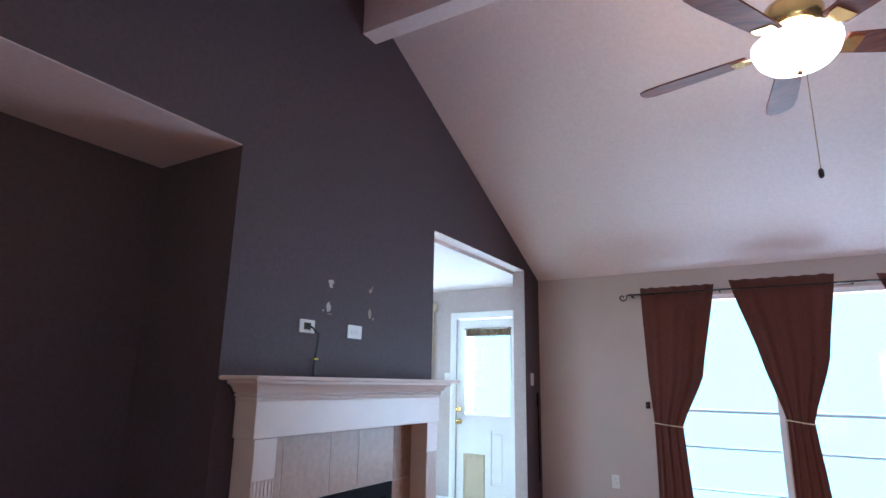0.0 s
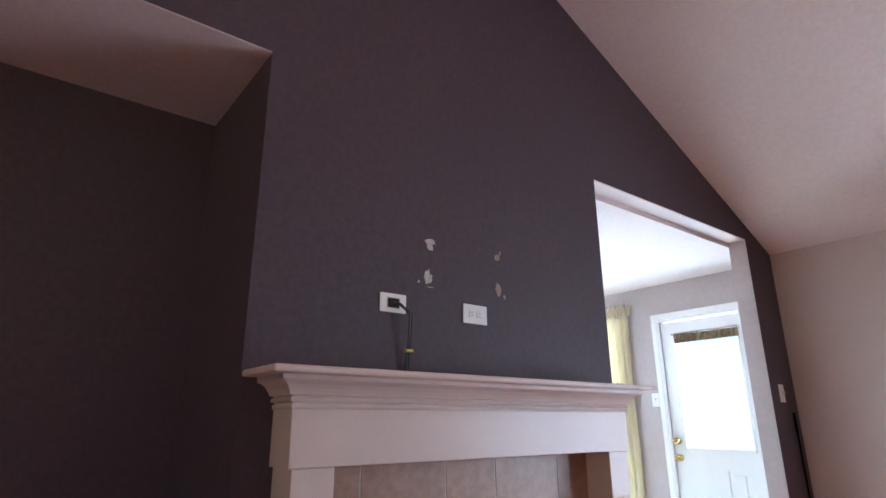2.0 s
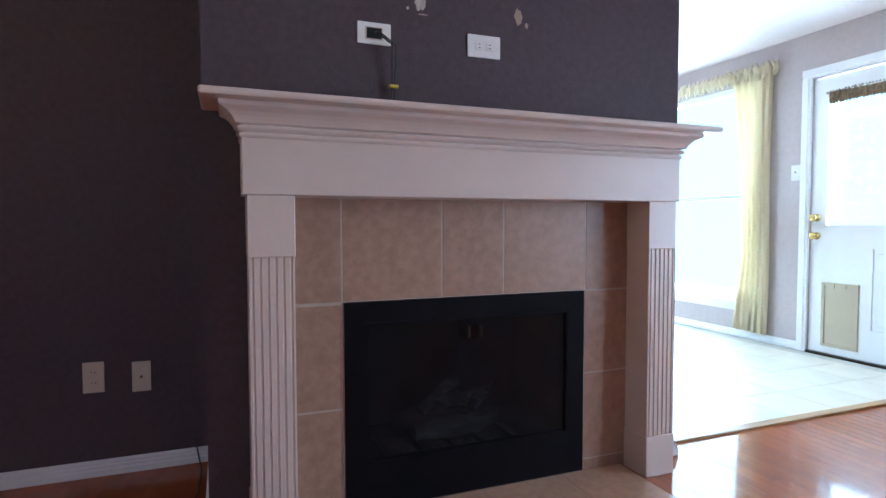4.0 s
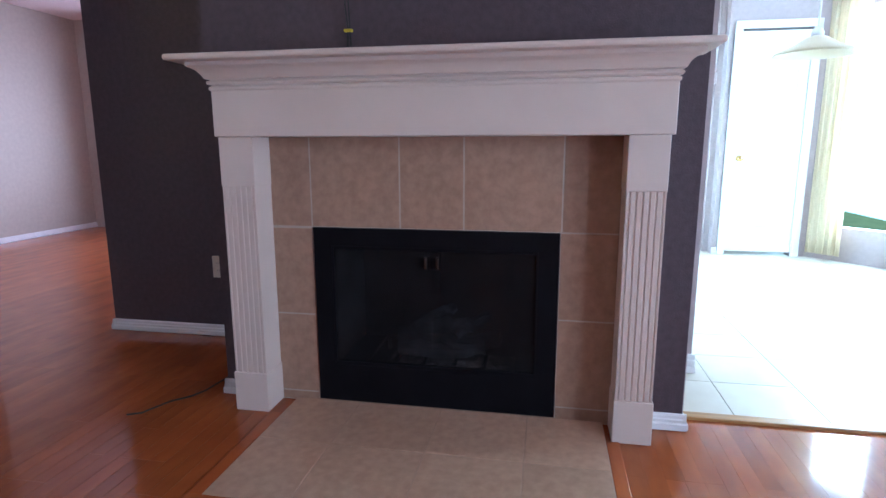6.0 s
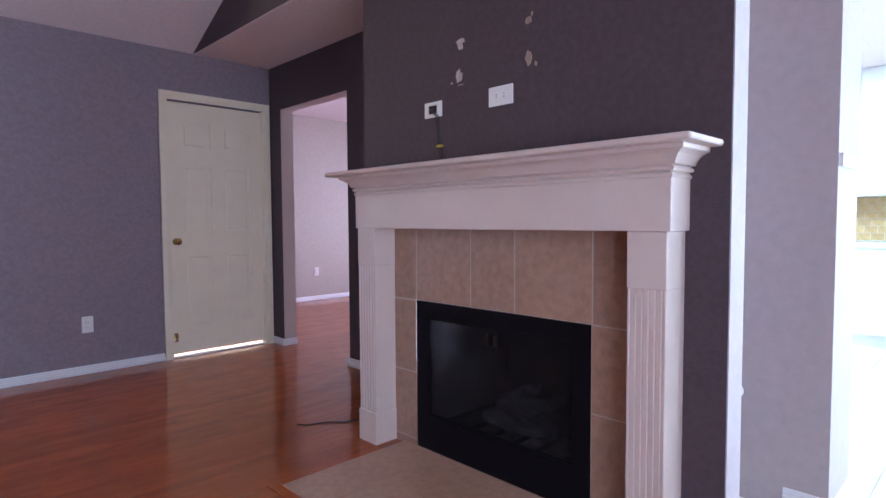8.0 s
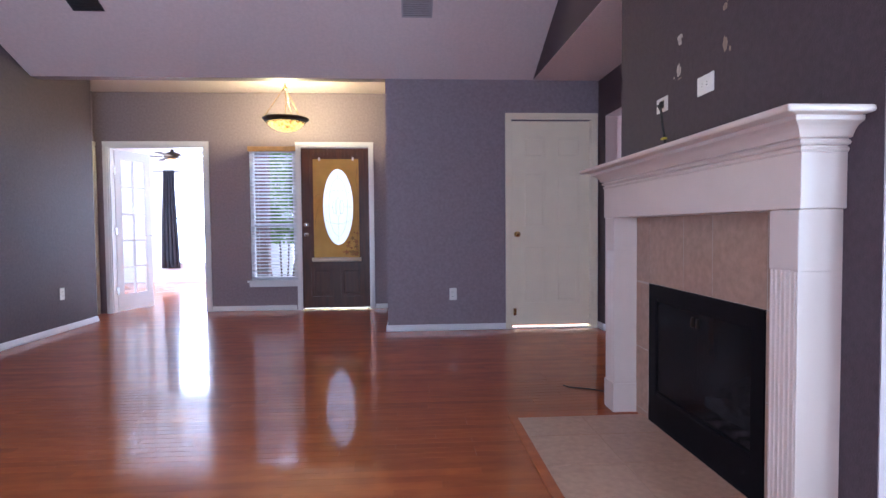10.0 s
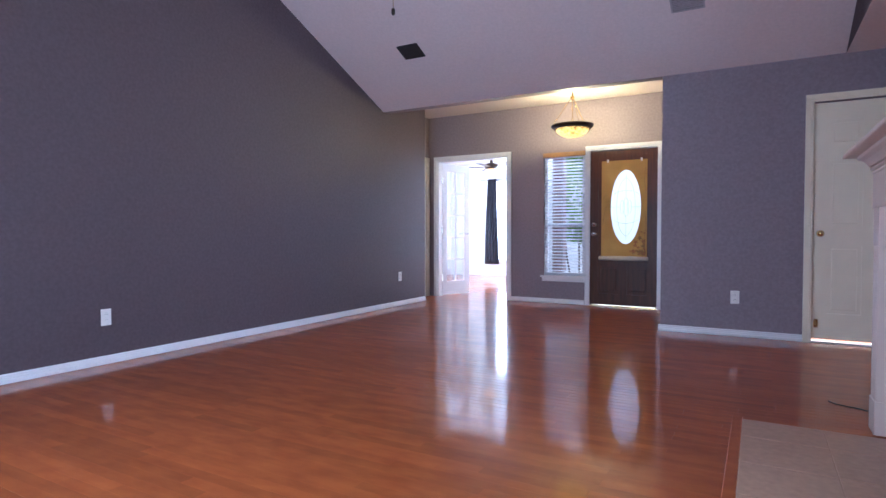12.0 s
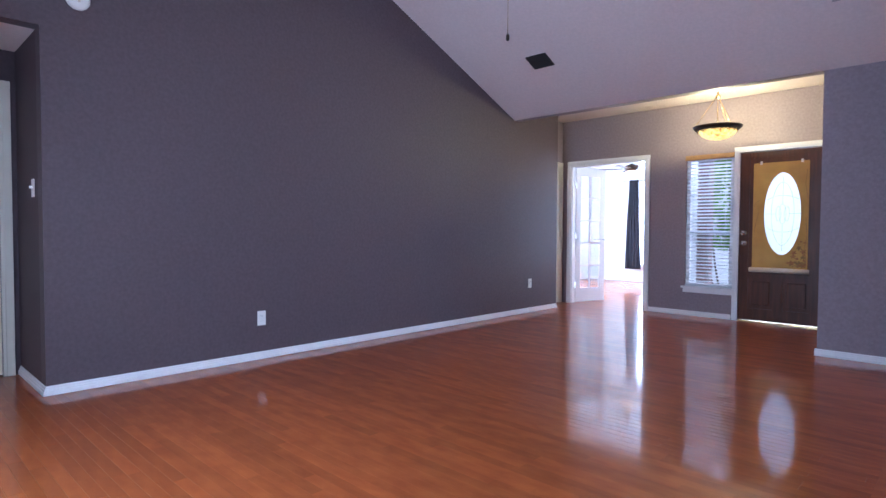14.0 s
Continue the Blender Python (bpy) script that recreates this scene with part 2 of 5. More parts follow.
tl, tm = LEAF.node_tree.nodes.new("ShaderNodeBsdfTranslucent"), LEAF.node_tree.nodes.new("ShaderNodeMixShader")
tl.inputs[0].default_value = (0.22, 0.42, 0.06, 1)
LEAF.node_tree.links.new(LEAF.node_tree.nodes["Principled BSDF"].outputs[0], tm.inputs[1]), LEAF.node_tree.links.new(tl.outputs[0], tm.inputs[2])
LEAF.node_tree.links.new(tm.outputs[0], LEAF.node_tree.nodes["Material Output"].inputs[0])
PANE = glass("window_glass")
SMOKE = glass("smoked_fire_glass", (0.66, 0.65, 0.68), 0.12, 0.25)
film = SMOKE.node_tree.nodes.new("ShaderNodeBsdfDiffuse")
film.inputs[0].default_value = (0.020, 0.017, 0.018, 1)
veil, spots = SMOKE.node_tree.nodes.new("ShaderNodeMixShader"), SMOKE.node_tree.nodes.new("ShaderNodeTexNoise")
spots.inputs["Scale"].default_value, spots.inputs["Detail"].default_value = 5.0, 5.0
SMOKE.node_tree.links.new(SMOKE.node_tree.nodes["Mix Shader"].outputs[0], veil.inputs[1])
SMOKE.node_tree.links.new(film.outputs[0], veil.inputs[2])
haze = SMOKE.node_tree.nodes.new("ShaderNodeMath")
haze.operation = "MULTIPLY"
haze.inputs[1].default_value = 0.7
SMOKE.node_tree.links.new(spots.outputs[0], haze.inputs[0]), SMOKE.node_tree.links.new(haze.outputs[0], veil.inputs[0])
SMOKE.node_tree.links.new(veil.outputs[0], SMOKE.node_tree.nodes["Material Output"].inputs[0])

# ---- mesh helpers ----
WORLD = {}


def thing(name, label, category, at=None, group="", kind=""):
    ob = new(name)
    ob.empty_display_size = 0.1
    ob.matrix_basis = at or Matrix()
    WORLD[ob] = ob.matrix_basis.copy()
    return tagged(ob, label, category, group, kind)


def part(name, bm, mat, parent=None, label="", local=True, smooth=False, recalc=True):
    me = bm if isinstance(bm, bpy.types.Mesh) else bpy.data.meshes.new(name)
    if me is not bm:
        if recalc:
            bmesh.ops.recalc_face_normals(bm, faces=bm.faces)
        bm.to_mesh(me)
        bm.free()
        if smooth:
            me.polygons.foreach_set("use_smooth", [True] * len(me.polygons))
        me.materials.append(mat)
    ob = new(name, me)
    WORLD[ob] = Matrix()
    if parent:
        ob.parent = parent
        if not local:
            ob.matrix_parent_inverse = WORLD[parent].inverted()
        else:
            WORLD[ob] = WORLD[parent].copy()
    if label:
        ob["label"] = label
    return ob


def bx(bm, x0, x1, y0, y1, z0, z1, bevel=0.0):
    v = [bm.verts.new((x, y, z)) for x in (x0, x1) for y in (y0, y1) for z in (z0, z1)]
    fs = [bm.faces.new([v[i] for i in q]) for q in ((0, 1, 3, 2), (4, 6, 7, 5), (0, 4, 5, 1), (2, 3, 7, 6), (0, 2, 6, 4), (1, 5, 7, 3))]
    if bevel:
        bmesh.ops.bevel(bm, geom=list({e for f in fs for e in f.edges}), offset=bevel, segments=2, affect="EDGES", profile=0.5)
    return bm


def box(*a, bevel=0.0):
    return bx(bmesh.new(), *a, bevel=bevel)


def boxes(*rows):
    bm = bmesh.new()
    for r in rows:
        bx(bm, *r)
    return bm


def prism(bm, pts, axis, a0, a1):
    """A flat outline swept along an axis; pts are the two other coordinates in x, y, z order."""
    def at(p, a):
        return (a, *p) if axis == "x" else (p[0], a, p[1]) if axis == "y" else (*p, a)
    lo, hi = [bm.verts.new(at(p, a0)) for p in pts], [bm.verts.new(at(p, a1)) for p in pts]
    bm.faces.new(lo), bm.faces.new(hi[::-1])
    for i in range(len(pts)):
        j = (i + 1) % len(pts)
        bm.faces.new((lo[i], hi[i], hi[j], lo[j]))
    return bm


def tube(bm, p0, p1, r0, r1=None, seg=12, caps=True):
    p0, p1 = Vector(p0), Vector(p1)
    r1 = r0 if r1 is None else r1
    d = (p1 - p0).normalized()
    a = d.orthogonal().normalized()
    b = d.cross(a)
    rings = [[bm.verts.new(p + (a * math.cos(t) + b * math.sin(t)) * r) for t in [2 * math.pi * i / seg for i in range(seg)]] for p, r in ((p0, r0), (p1, r1))]
    for i in range(seg):
        j = (i + 1) % seg
        bm.faces.new((rings[0][i], rings[0][j], rings[1][j], rings[1][i]))
    if caps:
        bm.faces.new(rings[0][::-1]), bm.faces.new(rings[1])
    return bm


def hose(bm, pts, r, seg=8):
    """A bent rod through points."""
    pts = [Vector(p) for p in pts]
    rings = []
    for i, p in enumerate(pts):
        d = (pts[min(i + 1, len(pts) - 1)] - pts[max(i - 1, 0)]).normalized()
        a = d.cross(Vector((0.31, 0.2, 0.93))).normalized()
        b = d.cross(a)
        rings.append([bm.verts.new(p + (a * math.cos(2 * math.pi * t / seg) + b * math.sin(2 * math.pi * t / seg)) * r) for t in range(seg)])
    for q0, q1 in zip(rings, rings[1:]):
        for i in range(seg):
            j = (i + 1) % seg
            bm.faces.new((q0[i], q0[j], q1[j], q1[i]))
    bm.faces.new(rings[0][::-1]), bm.faces.new(rings[-1])
    return bm


def lathe(bm, profile, at=(0, 0, 0), seg=28, axis="z", caps=True):
    """Turned body: profile of (radius, height)."""
    rings = []
    for r, h in profile:
        ring = []
        for i in range(seg):
            c, s = r * math.cos(2 * math.pi * i / seg), r * math.sin(2 * math.pi * i / seg)
            p = (c, s, h) if axis == "z" else (c, h, s) if axis == "y" else (h, c, s)
            ring.append(bm.verts.new(Vector(at) + Vector(p)))
        rings.append(ring)
    for q0, q1 in zip(rings, rings[1:]):
        for i in range(seg):
            j = (i + 1) % seg
            bm.faces.new((q0[i], q0[j], q1[j], q1[i]))
    if caps:
        bm.faces.new(rings[0][::-1]), bm.faces.new(rings[-1])
    return bm


def setting(name, bm, mat, label="", category=""):
    return tagged(part(name, bm, mat), label, category, kind="structure")


# ---- the shell ----
F, RW, EW, NW, SW = -2.40, -3.05, 2.267, 5.82, -0.345     # fireplace wall, recess wall, east wall, window wall, south wall
EN, EX, NK = -1.93, -0.97, 6.085                          # entry's back wall, entry corner, nook's back wall
HEAD, RY, RZ = 2.428, 2.83, 3.83                           # eaves height, ridge
RIGHT_EAVE = 2.375

GABLE = [(SW - 0.12, HEAD), (NW + 0.12, HEAD), (NW + 0.12, RIGHT_EAVE + 0.1), (RY, RZ + 0.12), (SW - 0.12, HEAD + 0.1)]
FY0, FY1, FZ1 = 2.327, 3.259, 0.714                         # firebox opening

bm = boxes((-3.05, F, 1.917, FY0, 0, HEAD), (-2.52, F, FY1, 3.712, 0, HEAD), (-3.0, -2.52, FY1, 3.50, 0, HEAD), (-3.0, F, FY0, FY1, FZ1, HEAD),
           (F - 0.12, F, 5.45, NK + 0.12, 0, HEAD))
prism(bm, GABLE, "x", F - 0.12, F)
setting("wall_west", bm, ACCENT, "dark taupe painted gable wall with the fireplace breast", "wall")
# kitchen paint on the sides of the wide opening
setting("wall_opening_jamb", boxes((-2.523, F - 0.003, 3.710, 3.716, 0, HEAD), (-2.526, -2.518, 3.50, 3.712, 0, HEAD), (-3.0, -2.526, 3.498, 3.504, 0, HEAD), (F - 0.12, F - 0.003, 5.446, 5.452, 0, HEAD), (F - 0.126, F - 0.118, 5.452, NK, 0, HEAD),
                                   (F - 0.126, F - 0.118, 3.69, 5.45, HEAD, 2.6)), NOOKP, "pale taupe painted sides of the kitchen opening", "wall")
setting("ceiling_opening", box(F - 0.122, F - 0.003, 3.717, 5.446, HEAD - 0.006, HEAD + 0.002), CEIL, "white underside of the kitchen opening", "ceiling")
setting("wall_kitchen_end", boxes((-3.30, -2.96, 3.505, 3.872, 0, 2.39), (-3.30, -3.0, 2.40, 3.505, 0, 2.39), (-3.30, -3.06, 1.92, 2.40, 0, 2.39)), NOOKP, "pale taupe painted wall end beside the kitchen", "wall")
setting("trim_corner", boxes((-3.305, -2.97, 3.872, 3.885, 1.27, 1.315)), TRIM, "white painted band at the wall end", "trim")

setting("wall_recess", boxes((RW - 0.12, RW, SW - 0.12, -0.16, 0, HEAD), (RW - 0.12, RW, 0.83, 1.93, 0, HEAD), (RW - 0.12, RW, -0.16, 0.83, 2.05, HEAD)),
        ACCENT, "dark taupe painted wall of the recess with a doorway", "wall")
setting("wall_recess_jamb", boxes((RW - 0.118, RW - 0.004, -0.162, -0.156, 0, 2.05), (RW - 0.118, RW - 0.004, -0.16, 0.83, 2.046, 2.052)), BEIGE, "beige painted doorway reveal", "wall")

GX0, GX1, GZ = -2.975, -2.185, 2.045
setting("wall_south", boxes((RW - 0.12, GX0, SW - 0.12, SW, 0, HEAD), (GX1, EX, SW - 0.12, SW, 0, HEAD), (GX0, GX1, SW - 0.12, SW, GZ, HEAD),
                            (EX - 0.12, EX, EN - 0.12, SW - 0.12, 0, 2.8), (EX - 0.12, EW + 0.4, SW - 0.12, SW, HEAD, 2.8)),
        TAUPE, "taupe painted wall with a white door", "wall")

DX0, DX1, DZ = -0.70, 0.125, 2.0          # front door
WX0, WX1, WZ0, WZ1 = 0.19, 0.75, 0.37, 2.0  # entry window
SX0, SX1, SZ = 1.286, 2.395, 2.005        # study doorway
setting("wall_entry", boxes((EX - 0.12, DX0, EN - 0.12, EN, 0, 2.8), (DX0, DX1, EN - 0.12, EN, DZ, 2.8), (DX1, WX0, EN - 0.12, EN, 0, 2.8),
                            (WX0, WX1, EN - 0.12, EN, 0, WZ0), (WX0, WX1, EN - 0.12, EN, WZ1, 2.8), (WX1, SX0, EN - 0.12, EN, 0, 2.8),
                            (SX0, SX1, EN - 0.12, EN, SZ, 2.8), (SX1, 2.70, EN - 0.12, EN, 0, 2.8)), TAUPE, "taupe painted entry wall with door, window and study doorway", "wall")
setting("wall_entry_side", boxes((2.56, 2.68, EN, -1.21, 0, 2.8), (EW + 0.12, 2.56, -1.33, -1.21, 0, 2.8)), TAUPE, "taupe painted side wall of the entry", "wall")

HY = 4.545                                # where the east wall ends at the hall
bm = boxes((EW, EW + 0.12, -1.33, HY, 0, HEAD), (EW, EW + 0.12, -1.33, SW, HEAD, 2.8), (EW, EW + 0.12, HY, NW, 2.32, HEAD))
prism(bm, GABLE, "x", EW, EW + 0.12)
setting("wall_east", bm, ACCENT_LIT, "dark taupe painted long gable wall", "wall")
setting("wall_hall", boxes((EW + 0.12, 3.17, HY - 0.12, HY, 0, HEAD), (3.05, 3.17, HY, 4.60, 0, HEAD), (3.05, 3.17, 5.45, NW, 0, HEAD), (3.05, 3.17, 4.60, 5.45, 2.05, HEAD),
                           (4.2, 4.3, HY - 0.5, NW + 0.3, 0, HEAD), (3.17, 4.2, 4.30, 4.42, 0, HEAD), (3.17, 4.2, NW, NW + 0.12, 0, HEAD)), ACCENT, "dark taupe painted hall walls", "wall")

VX = ((-1.20, -0.27), (-0.13, 0.80))
VZ0, VZ1 = 0.30, 2.13
setting("wall_north", boxes((F, VX[0][0], NW, NW + 0.12, 0, RIGHT_EAVE + 0.02), (VX[0][1], VX[1][0], NW, NW + 0.12, 0, RIGHT_EAVE + 0.02), (VX[1][1], 3.17, NW, NW + 0.12, 0, RIGHT_EAVE + 0.02),
                            *[(a, b, NW, NW + 0.12, z0, z1) for a, b in VX for z0, z1 in ((0, VZ0), (VZ1, RIGHT_EAVE + 0.02))]), BEIGE, "beige painted window wall", "wall")

NX0, NX1, NZ = -3.535, -2.815, 2.045      # nook door
KX0, KX1, KZ0, KZ1 = -5.30, -3.95, 0.30, 2.14
KC = 2.40
setting("wall_nook", boxes((NX1, F - 0.12, NK, NK + 0.12, 0, KC), (NX0, NX1, NK, NK + 0.12, NZ, KC), (KX1, NX0, NK, NK + 0.12, 0, KC), (KX0, KX1, NK, NK + 0.12, 0, KZ0),
                           (KX0, KX1, NK, NK + 0.12, KZ1, KC), (-5.45, KX0, NK, NK + 0.12, 0, KC)), NOOKP, "taupe painted wall of the breakfast nook", "wall")
PY0, PY1, PZ = 4.86, 5.43, 2.02           # pantry door
bm = boxes((-6.12, -6.0, 4.75, PY0, 0, KC), (-6.12, -6.0, PY1, 5.55, 0, KC), (-6.12, -6.0, PY0, PY1, PZ, KC), (-7.1, -6.12, 4.70, 4.82, 0, KC), (-7.12, -7.0, 1.8, 4.76, 0, KC),
           (-7.0, -3.18, 1.80, 1.92, 0, KC), (-6.9, -6.78, 4.76, 5.5, 0, KC))
# angled bay wall with a tall opening
b0, b1 = Vector((-6.05, 5.53)), Vector((-5.40, 6.12))
d = (b1 - b0).normalized()
nrm = Vector((-d.y, d.x)) * 0.12


def slab(bm, s0, s1, z0, z1):
    a, b = b0 + d * s0, b0 + d * s1
    prism(bm, [tuple(a), tuple(b), tuple(b + nrm), tuple(a + nrm)], "z", z0, z1)


L = (b1 - b0).length
slab(bm, 0, 0.28, 0, KC), slab(bm, L - 0.14, L, 0, KC), slab(bm, 0.28, L - 0.14, 0, 0.3), slab(bm, 0.28, L - 0.14, 2.14, KC)
setting("wall_kitchen", bm, NOOKP, "taupe painted kitchen and pantry walls", "wall")

# pink-lit room behind the recess
setting("wall_bedroom", boxes((-6.6, RW - 0.12, -2.57, -2.45, 0, 2.6), (-6.72, -6.6, -2.57, -1.3, 0, 2.6), (-6.72, -6.6, 0.1, 1.8, 0, 2.6), (-6.72, -6.6, -1.3, 0.1, 0, 0.5),
                              (-6.72, -6.6, -1.3, 0.1, 1.9, 2.6), (-6.6, RW - 0.12, 1.68, 1.80, 0, 2.6), (RW - 0.12, RW, -2.57, SW - 0.12, 0, 2.6)), ROOMP, "pinkish beige painted walls of the next room", "wall")
setting("wall_study", boxes((1.10, 1.55, -6.12, -6.0, 0, 2.6), (3.30, 4.5, -6.12, -6.0, 0, 2.6), (1.55, 3.30, -6.12, -6.0, 0, 0.33), (1.55, 3.30, -6.12, -6.0, 2.12, 2.6),
                            (1.10, 1.21, -6.0, EN - 0.12, 0, 2.6), (4.38, 4.5, -6.0, -4.8, 0, 2.6), (4.38, 4.5, -3.2, EN, 0, 2.6), (4.38, 4.5, -4.8, -3.2, 0, 0.35), (4.38, 4.5, -4.8, -3.2, 2.1, 2.6),
                            (2.70, 4.4, EN - 0.12, EN, 0, 2.6)), STUDY, "white painted study walls", "wall")
setting("wall_porch", box(1.06, 1.098, -6.1, EN - 0.125, -0.1, 2.9), SIDING, "pale painted outer wall beside the porch", "wall")
setting("wall_garage", boxes((RW, EX - 0.12, -2.3, -2.2, 0, 2.6), (RW - 0.2, RW + 0.02, -2.3, SW - 0.12, -0.02, 2.6), (-2.10, -2.05, -2.2, SW - 0.12, 0, 2.6)), STUDY, "pale garage walls", "wall")

# ceilings
bm = bmesh.new()
prism(bm, [(SW - 0.001, HEAD), (RY, RZ), (RY, RZ + 0.1), (SW - 0.001, HEAD + 0.1)], "x", F - 0.001, EW + 0.001)
prism(bm, [(NW + 0.001, RIGHT_EAVE), (NW + 0.001, RIGHT_EAVE + 0.1), (RY, RZ + 0.1), (RY, RZ)], "x", F - 0.001, EW + 0.001)
setting("ceiling", bm, CEIL, "off-white textured vaulted ceiling", "ceiling")
setting("ceiling_beam", box(F + 0.001, EW - 0.001, 2.76, 2.90, 3.54, 3.86, bevel=0.004), CEIL, "white painted ridge beam", "beam")
setting("ceiling_recess", box(RW - 0.001, F - 0.002, SW - 0.001, 1.921, HEAD - 0.004, 2.5), CEIL, "off-white flat recess ceiling", "ceiling")
setting("ceiling_entry", box(EX - 0.1, 2.7, EN - 0.1, SW - 0.11, 2.66, 2.76), CEIL, "off-white flat entry ceiling", "ceiling")
setting("ceiling_hall", box(EW + 0.12, 4.3, HY - 0.5, NW + 0.1, 2.32, 2.4), CEIL, "off-white hall ceiling", "ceiling")
setting("ceiling_kitchen", box(-7.1, F - 0.119, 1.93, NK + 0.1, KC - 0.01, KC + 0.1), CEIL, "white kitchen ceiling", "ceiling")
setting("ceiling_bedroom", box(-6.7, RW - 0.119, -2.5, 1.79, 2.5, 2.62), CEIL, "off-white ceiling of the next room", "ceiling")
setting("ceiling_study", box(0.9, 4.45, -6.05, EN - 0.119, 2.5, 2.62), STUDY, "white study ceiling", "ceiling")
setting("ceiling_garage", box(-3.3, -0.97, -2.3, SW - 0.121, 2.42, 2.5), STUDY, "pale garage ceiling", "ceiling")
# unseen slab added over all rooms to keep sky and sun out
setting("roof_closing", boxes((-7.4, 4.8, -6.4, 6.6, 4.1, 4.2)), STUDY, "unseen slab that shuts out light from above", "roof")

# floors
setting("floor_kitchen", box(-7.1, F - 0.11, 1.85, NK + 0.1, -0.06, -0.006), KGROUT, "cream tiled kitchen floor", "floor")
setting("floor_garage", box(RW, -2.05, -2.3, SW - 0.06, -0.05, -0.004), CONCRETE, "garage concrete floor", "floor")
setting("ground", box(-60, 60, -60, 60, -0.6, -0.15), GRASS, "lawn around the house", "ground")
setting("pavement_porch", box(-2.0, 0.85, -4.5, EN - 0.12, -0.14, -0.03), CONCRETE, "concrete porch slab", "pavement")
FLOOR = setting("floor", boxes((F - 0.11, 4.3, -2.05, NW + 0.1, -0.06, -0.014), (-6.7, F - 0.11, -2.5, 1.85, -0.06, -0.014), (0.9, 4.45, -6.1, -2.05, -0.06, -0.014)), SUBFLOOR,
                "glossy reddish-brown cherry strip floor", "floor")
setting("door_sill", box(F - 0.135, F - 0.085, 3.72, 5.44, -0.01, 0.012, bevel=0.004), OAK, "honey oak threshold strip", "threshold")


# ---- baseboards and casings ----
BASE = [(0, 0.0025), (0.018, 0.0025), (0.018, 0.025), (0.012, 0.030), (0.012, 0.040), (0.0075, 0.044), (0.0075, 0.054), (0.004, 0.061), (0, 0.062)]


def baseboard(x0, y0, x1, y1, side, mat=TRIM, h=1.0):
    """A moulded board from one floor point to another; side: +1 when the room lies to the left of that line."""
    p0, p1 = Vector((x0, y0, 0)), Vector((x1, y1, 0))
    n = (p1 - p0).normalized().cross(Vector((0, 0, -1))) * side
    bm = bmesh.new()
    rows = [[bm.verts.new(p + n * a + Vector((0, 0, b * h))) for a, b in BASE] for p in (p0, p1)]
    for i in range(len(BASE)):
        j = (i + 1) % len(BASE)
        bm.faces.new((rows[0][i], rows[1][i], rows[1][j], rows[0][j]))
    bm.faces.new(rows[0][::-1]), bm.faces.new(rows[1])
    return setting("baseboard", bm, mat, "white moulded baseboard", "baseboard")


for a in ((EW, HY, EW, -1.33, -1), (GX1 + 0.06, SW, EX + 0.016, SW, 1), (EX, SW, EX, EN, 1), (-0.70 - 0.07, EN, EX, EN, -1), (WX1 + 0.47, EN, DX1 + 0.075, EN, -1),
          (RW, 0.83, RW, 1.917, -1), (RW, SW, RW, -0.14, -1), (RW - 0.12, -0.16, RW + 0.016, -0.16, 1), (RW + 0.016, 0.83, RW - 0.12, 0.83, 1), (RW, 1.917, F + 0.012, 1.917, -1), (F, 1.905, F, 2.032, -1), (F, 3.587, F, 3.728, -1), (F, 5.43, F, NW, -1),
          (EW - 0.016, HY, 3.05, HY, 1), (F, NW, EW, NW, -1), (-6.6, -2.45, RW - 0.12, -2.45, 1),
          (-2.52, 3.716, F + 0.012, 3.716, 1), (-3.30, 3.872, -2.945, 3.872, 1), (F - 0.126, 5.446, F, 5.446, -1),
          (-3.60, NK, -5.3, NK, 1), (-6.0, 4.75, -6.0, PY0 - 0.065, -1), (0.97, -6.0, 4.38, -6.0, 1)):
    baseboard(*a)
baseboard(-2.96, 3.73, -2.96, 3.886, -1, h=1.45)


def casing(name, axis, a0, a1, wall, side, top, mat=TRIM, w=0.062, d=0.018, z0=0.0, legs=True, sill=False):
    """Three moulded boards round an opening; axis: the way the opening runs; side: where the room lies."""
    t = thing(name, "white moulded door casing" if not sill else "white moulded window casing", "casing", kind="structure")

    def board(nm, u0, u1, zz0, zz1, inner):
        bm = bmesh.new()
        for dd, cut in ((d, 0.0), (d + 0.007, 0.3)):
            lo, hi = sorted((wall, wall + side * dd))
            if inner == "up":
                uu0, uu1, q0, q1 = u0, u1, zz0 + cut * w, zz1
            elif inner == "lo":
                uu0, uu1, q0, q1 = u0, u1 - cut * w, zz0, zz1
            else:
                uu0, uu1, q0, q1 = u0 + cut * w, u1, zz0, zz1
            bx(bm, *((uu0, uu1, lo, hi) if axis == "x" else (lo, hi, uu0, uu1)), q0, q1, bevel=0.003)
        part(nm, bm, mat, t)
    if legs:
        board("casing_leg", a0 - w, a0, z0, top, "lo")
        board("casing_leg", a1, a1 + w, z0, top, "hi")
    board("casing_head", a0 - w, a1 + w, top, top + w, "up")
    return t


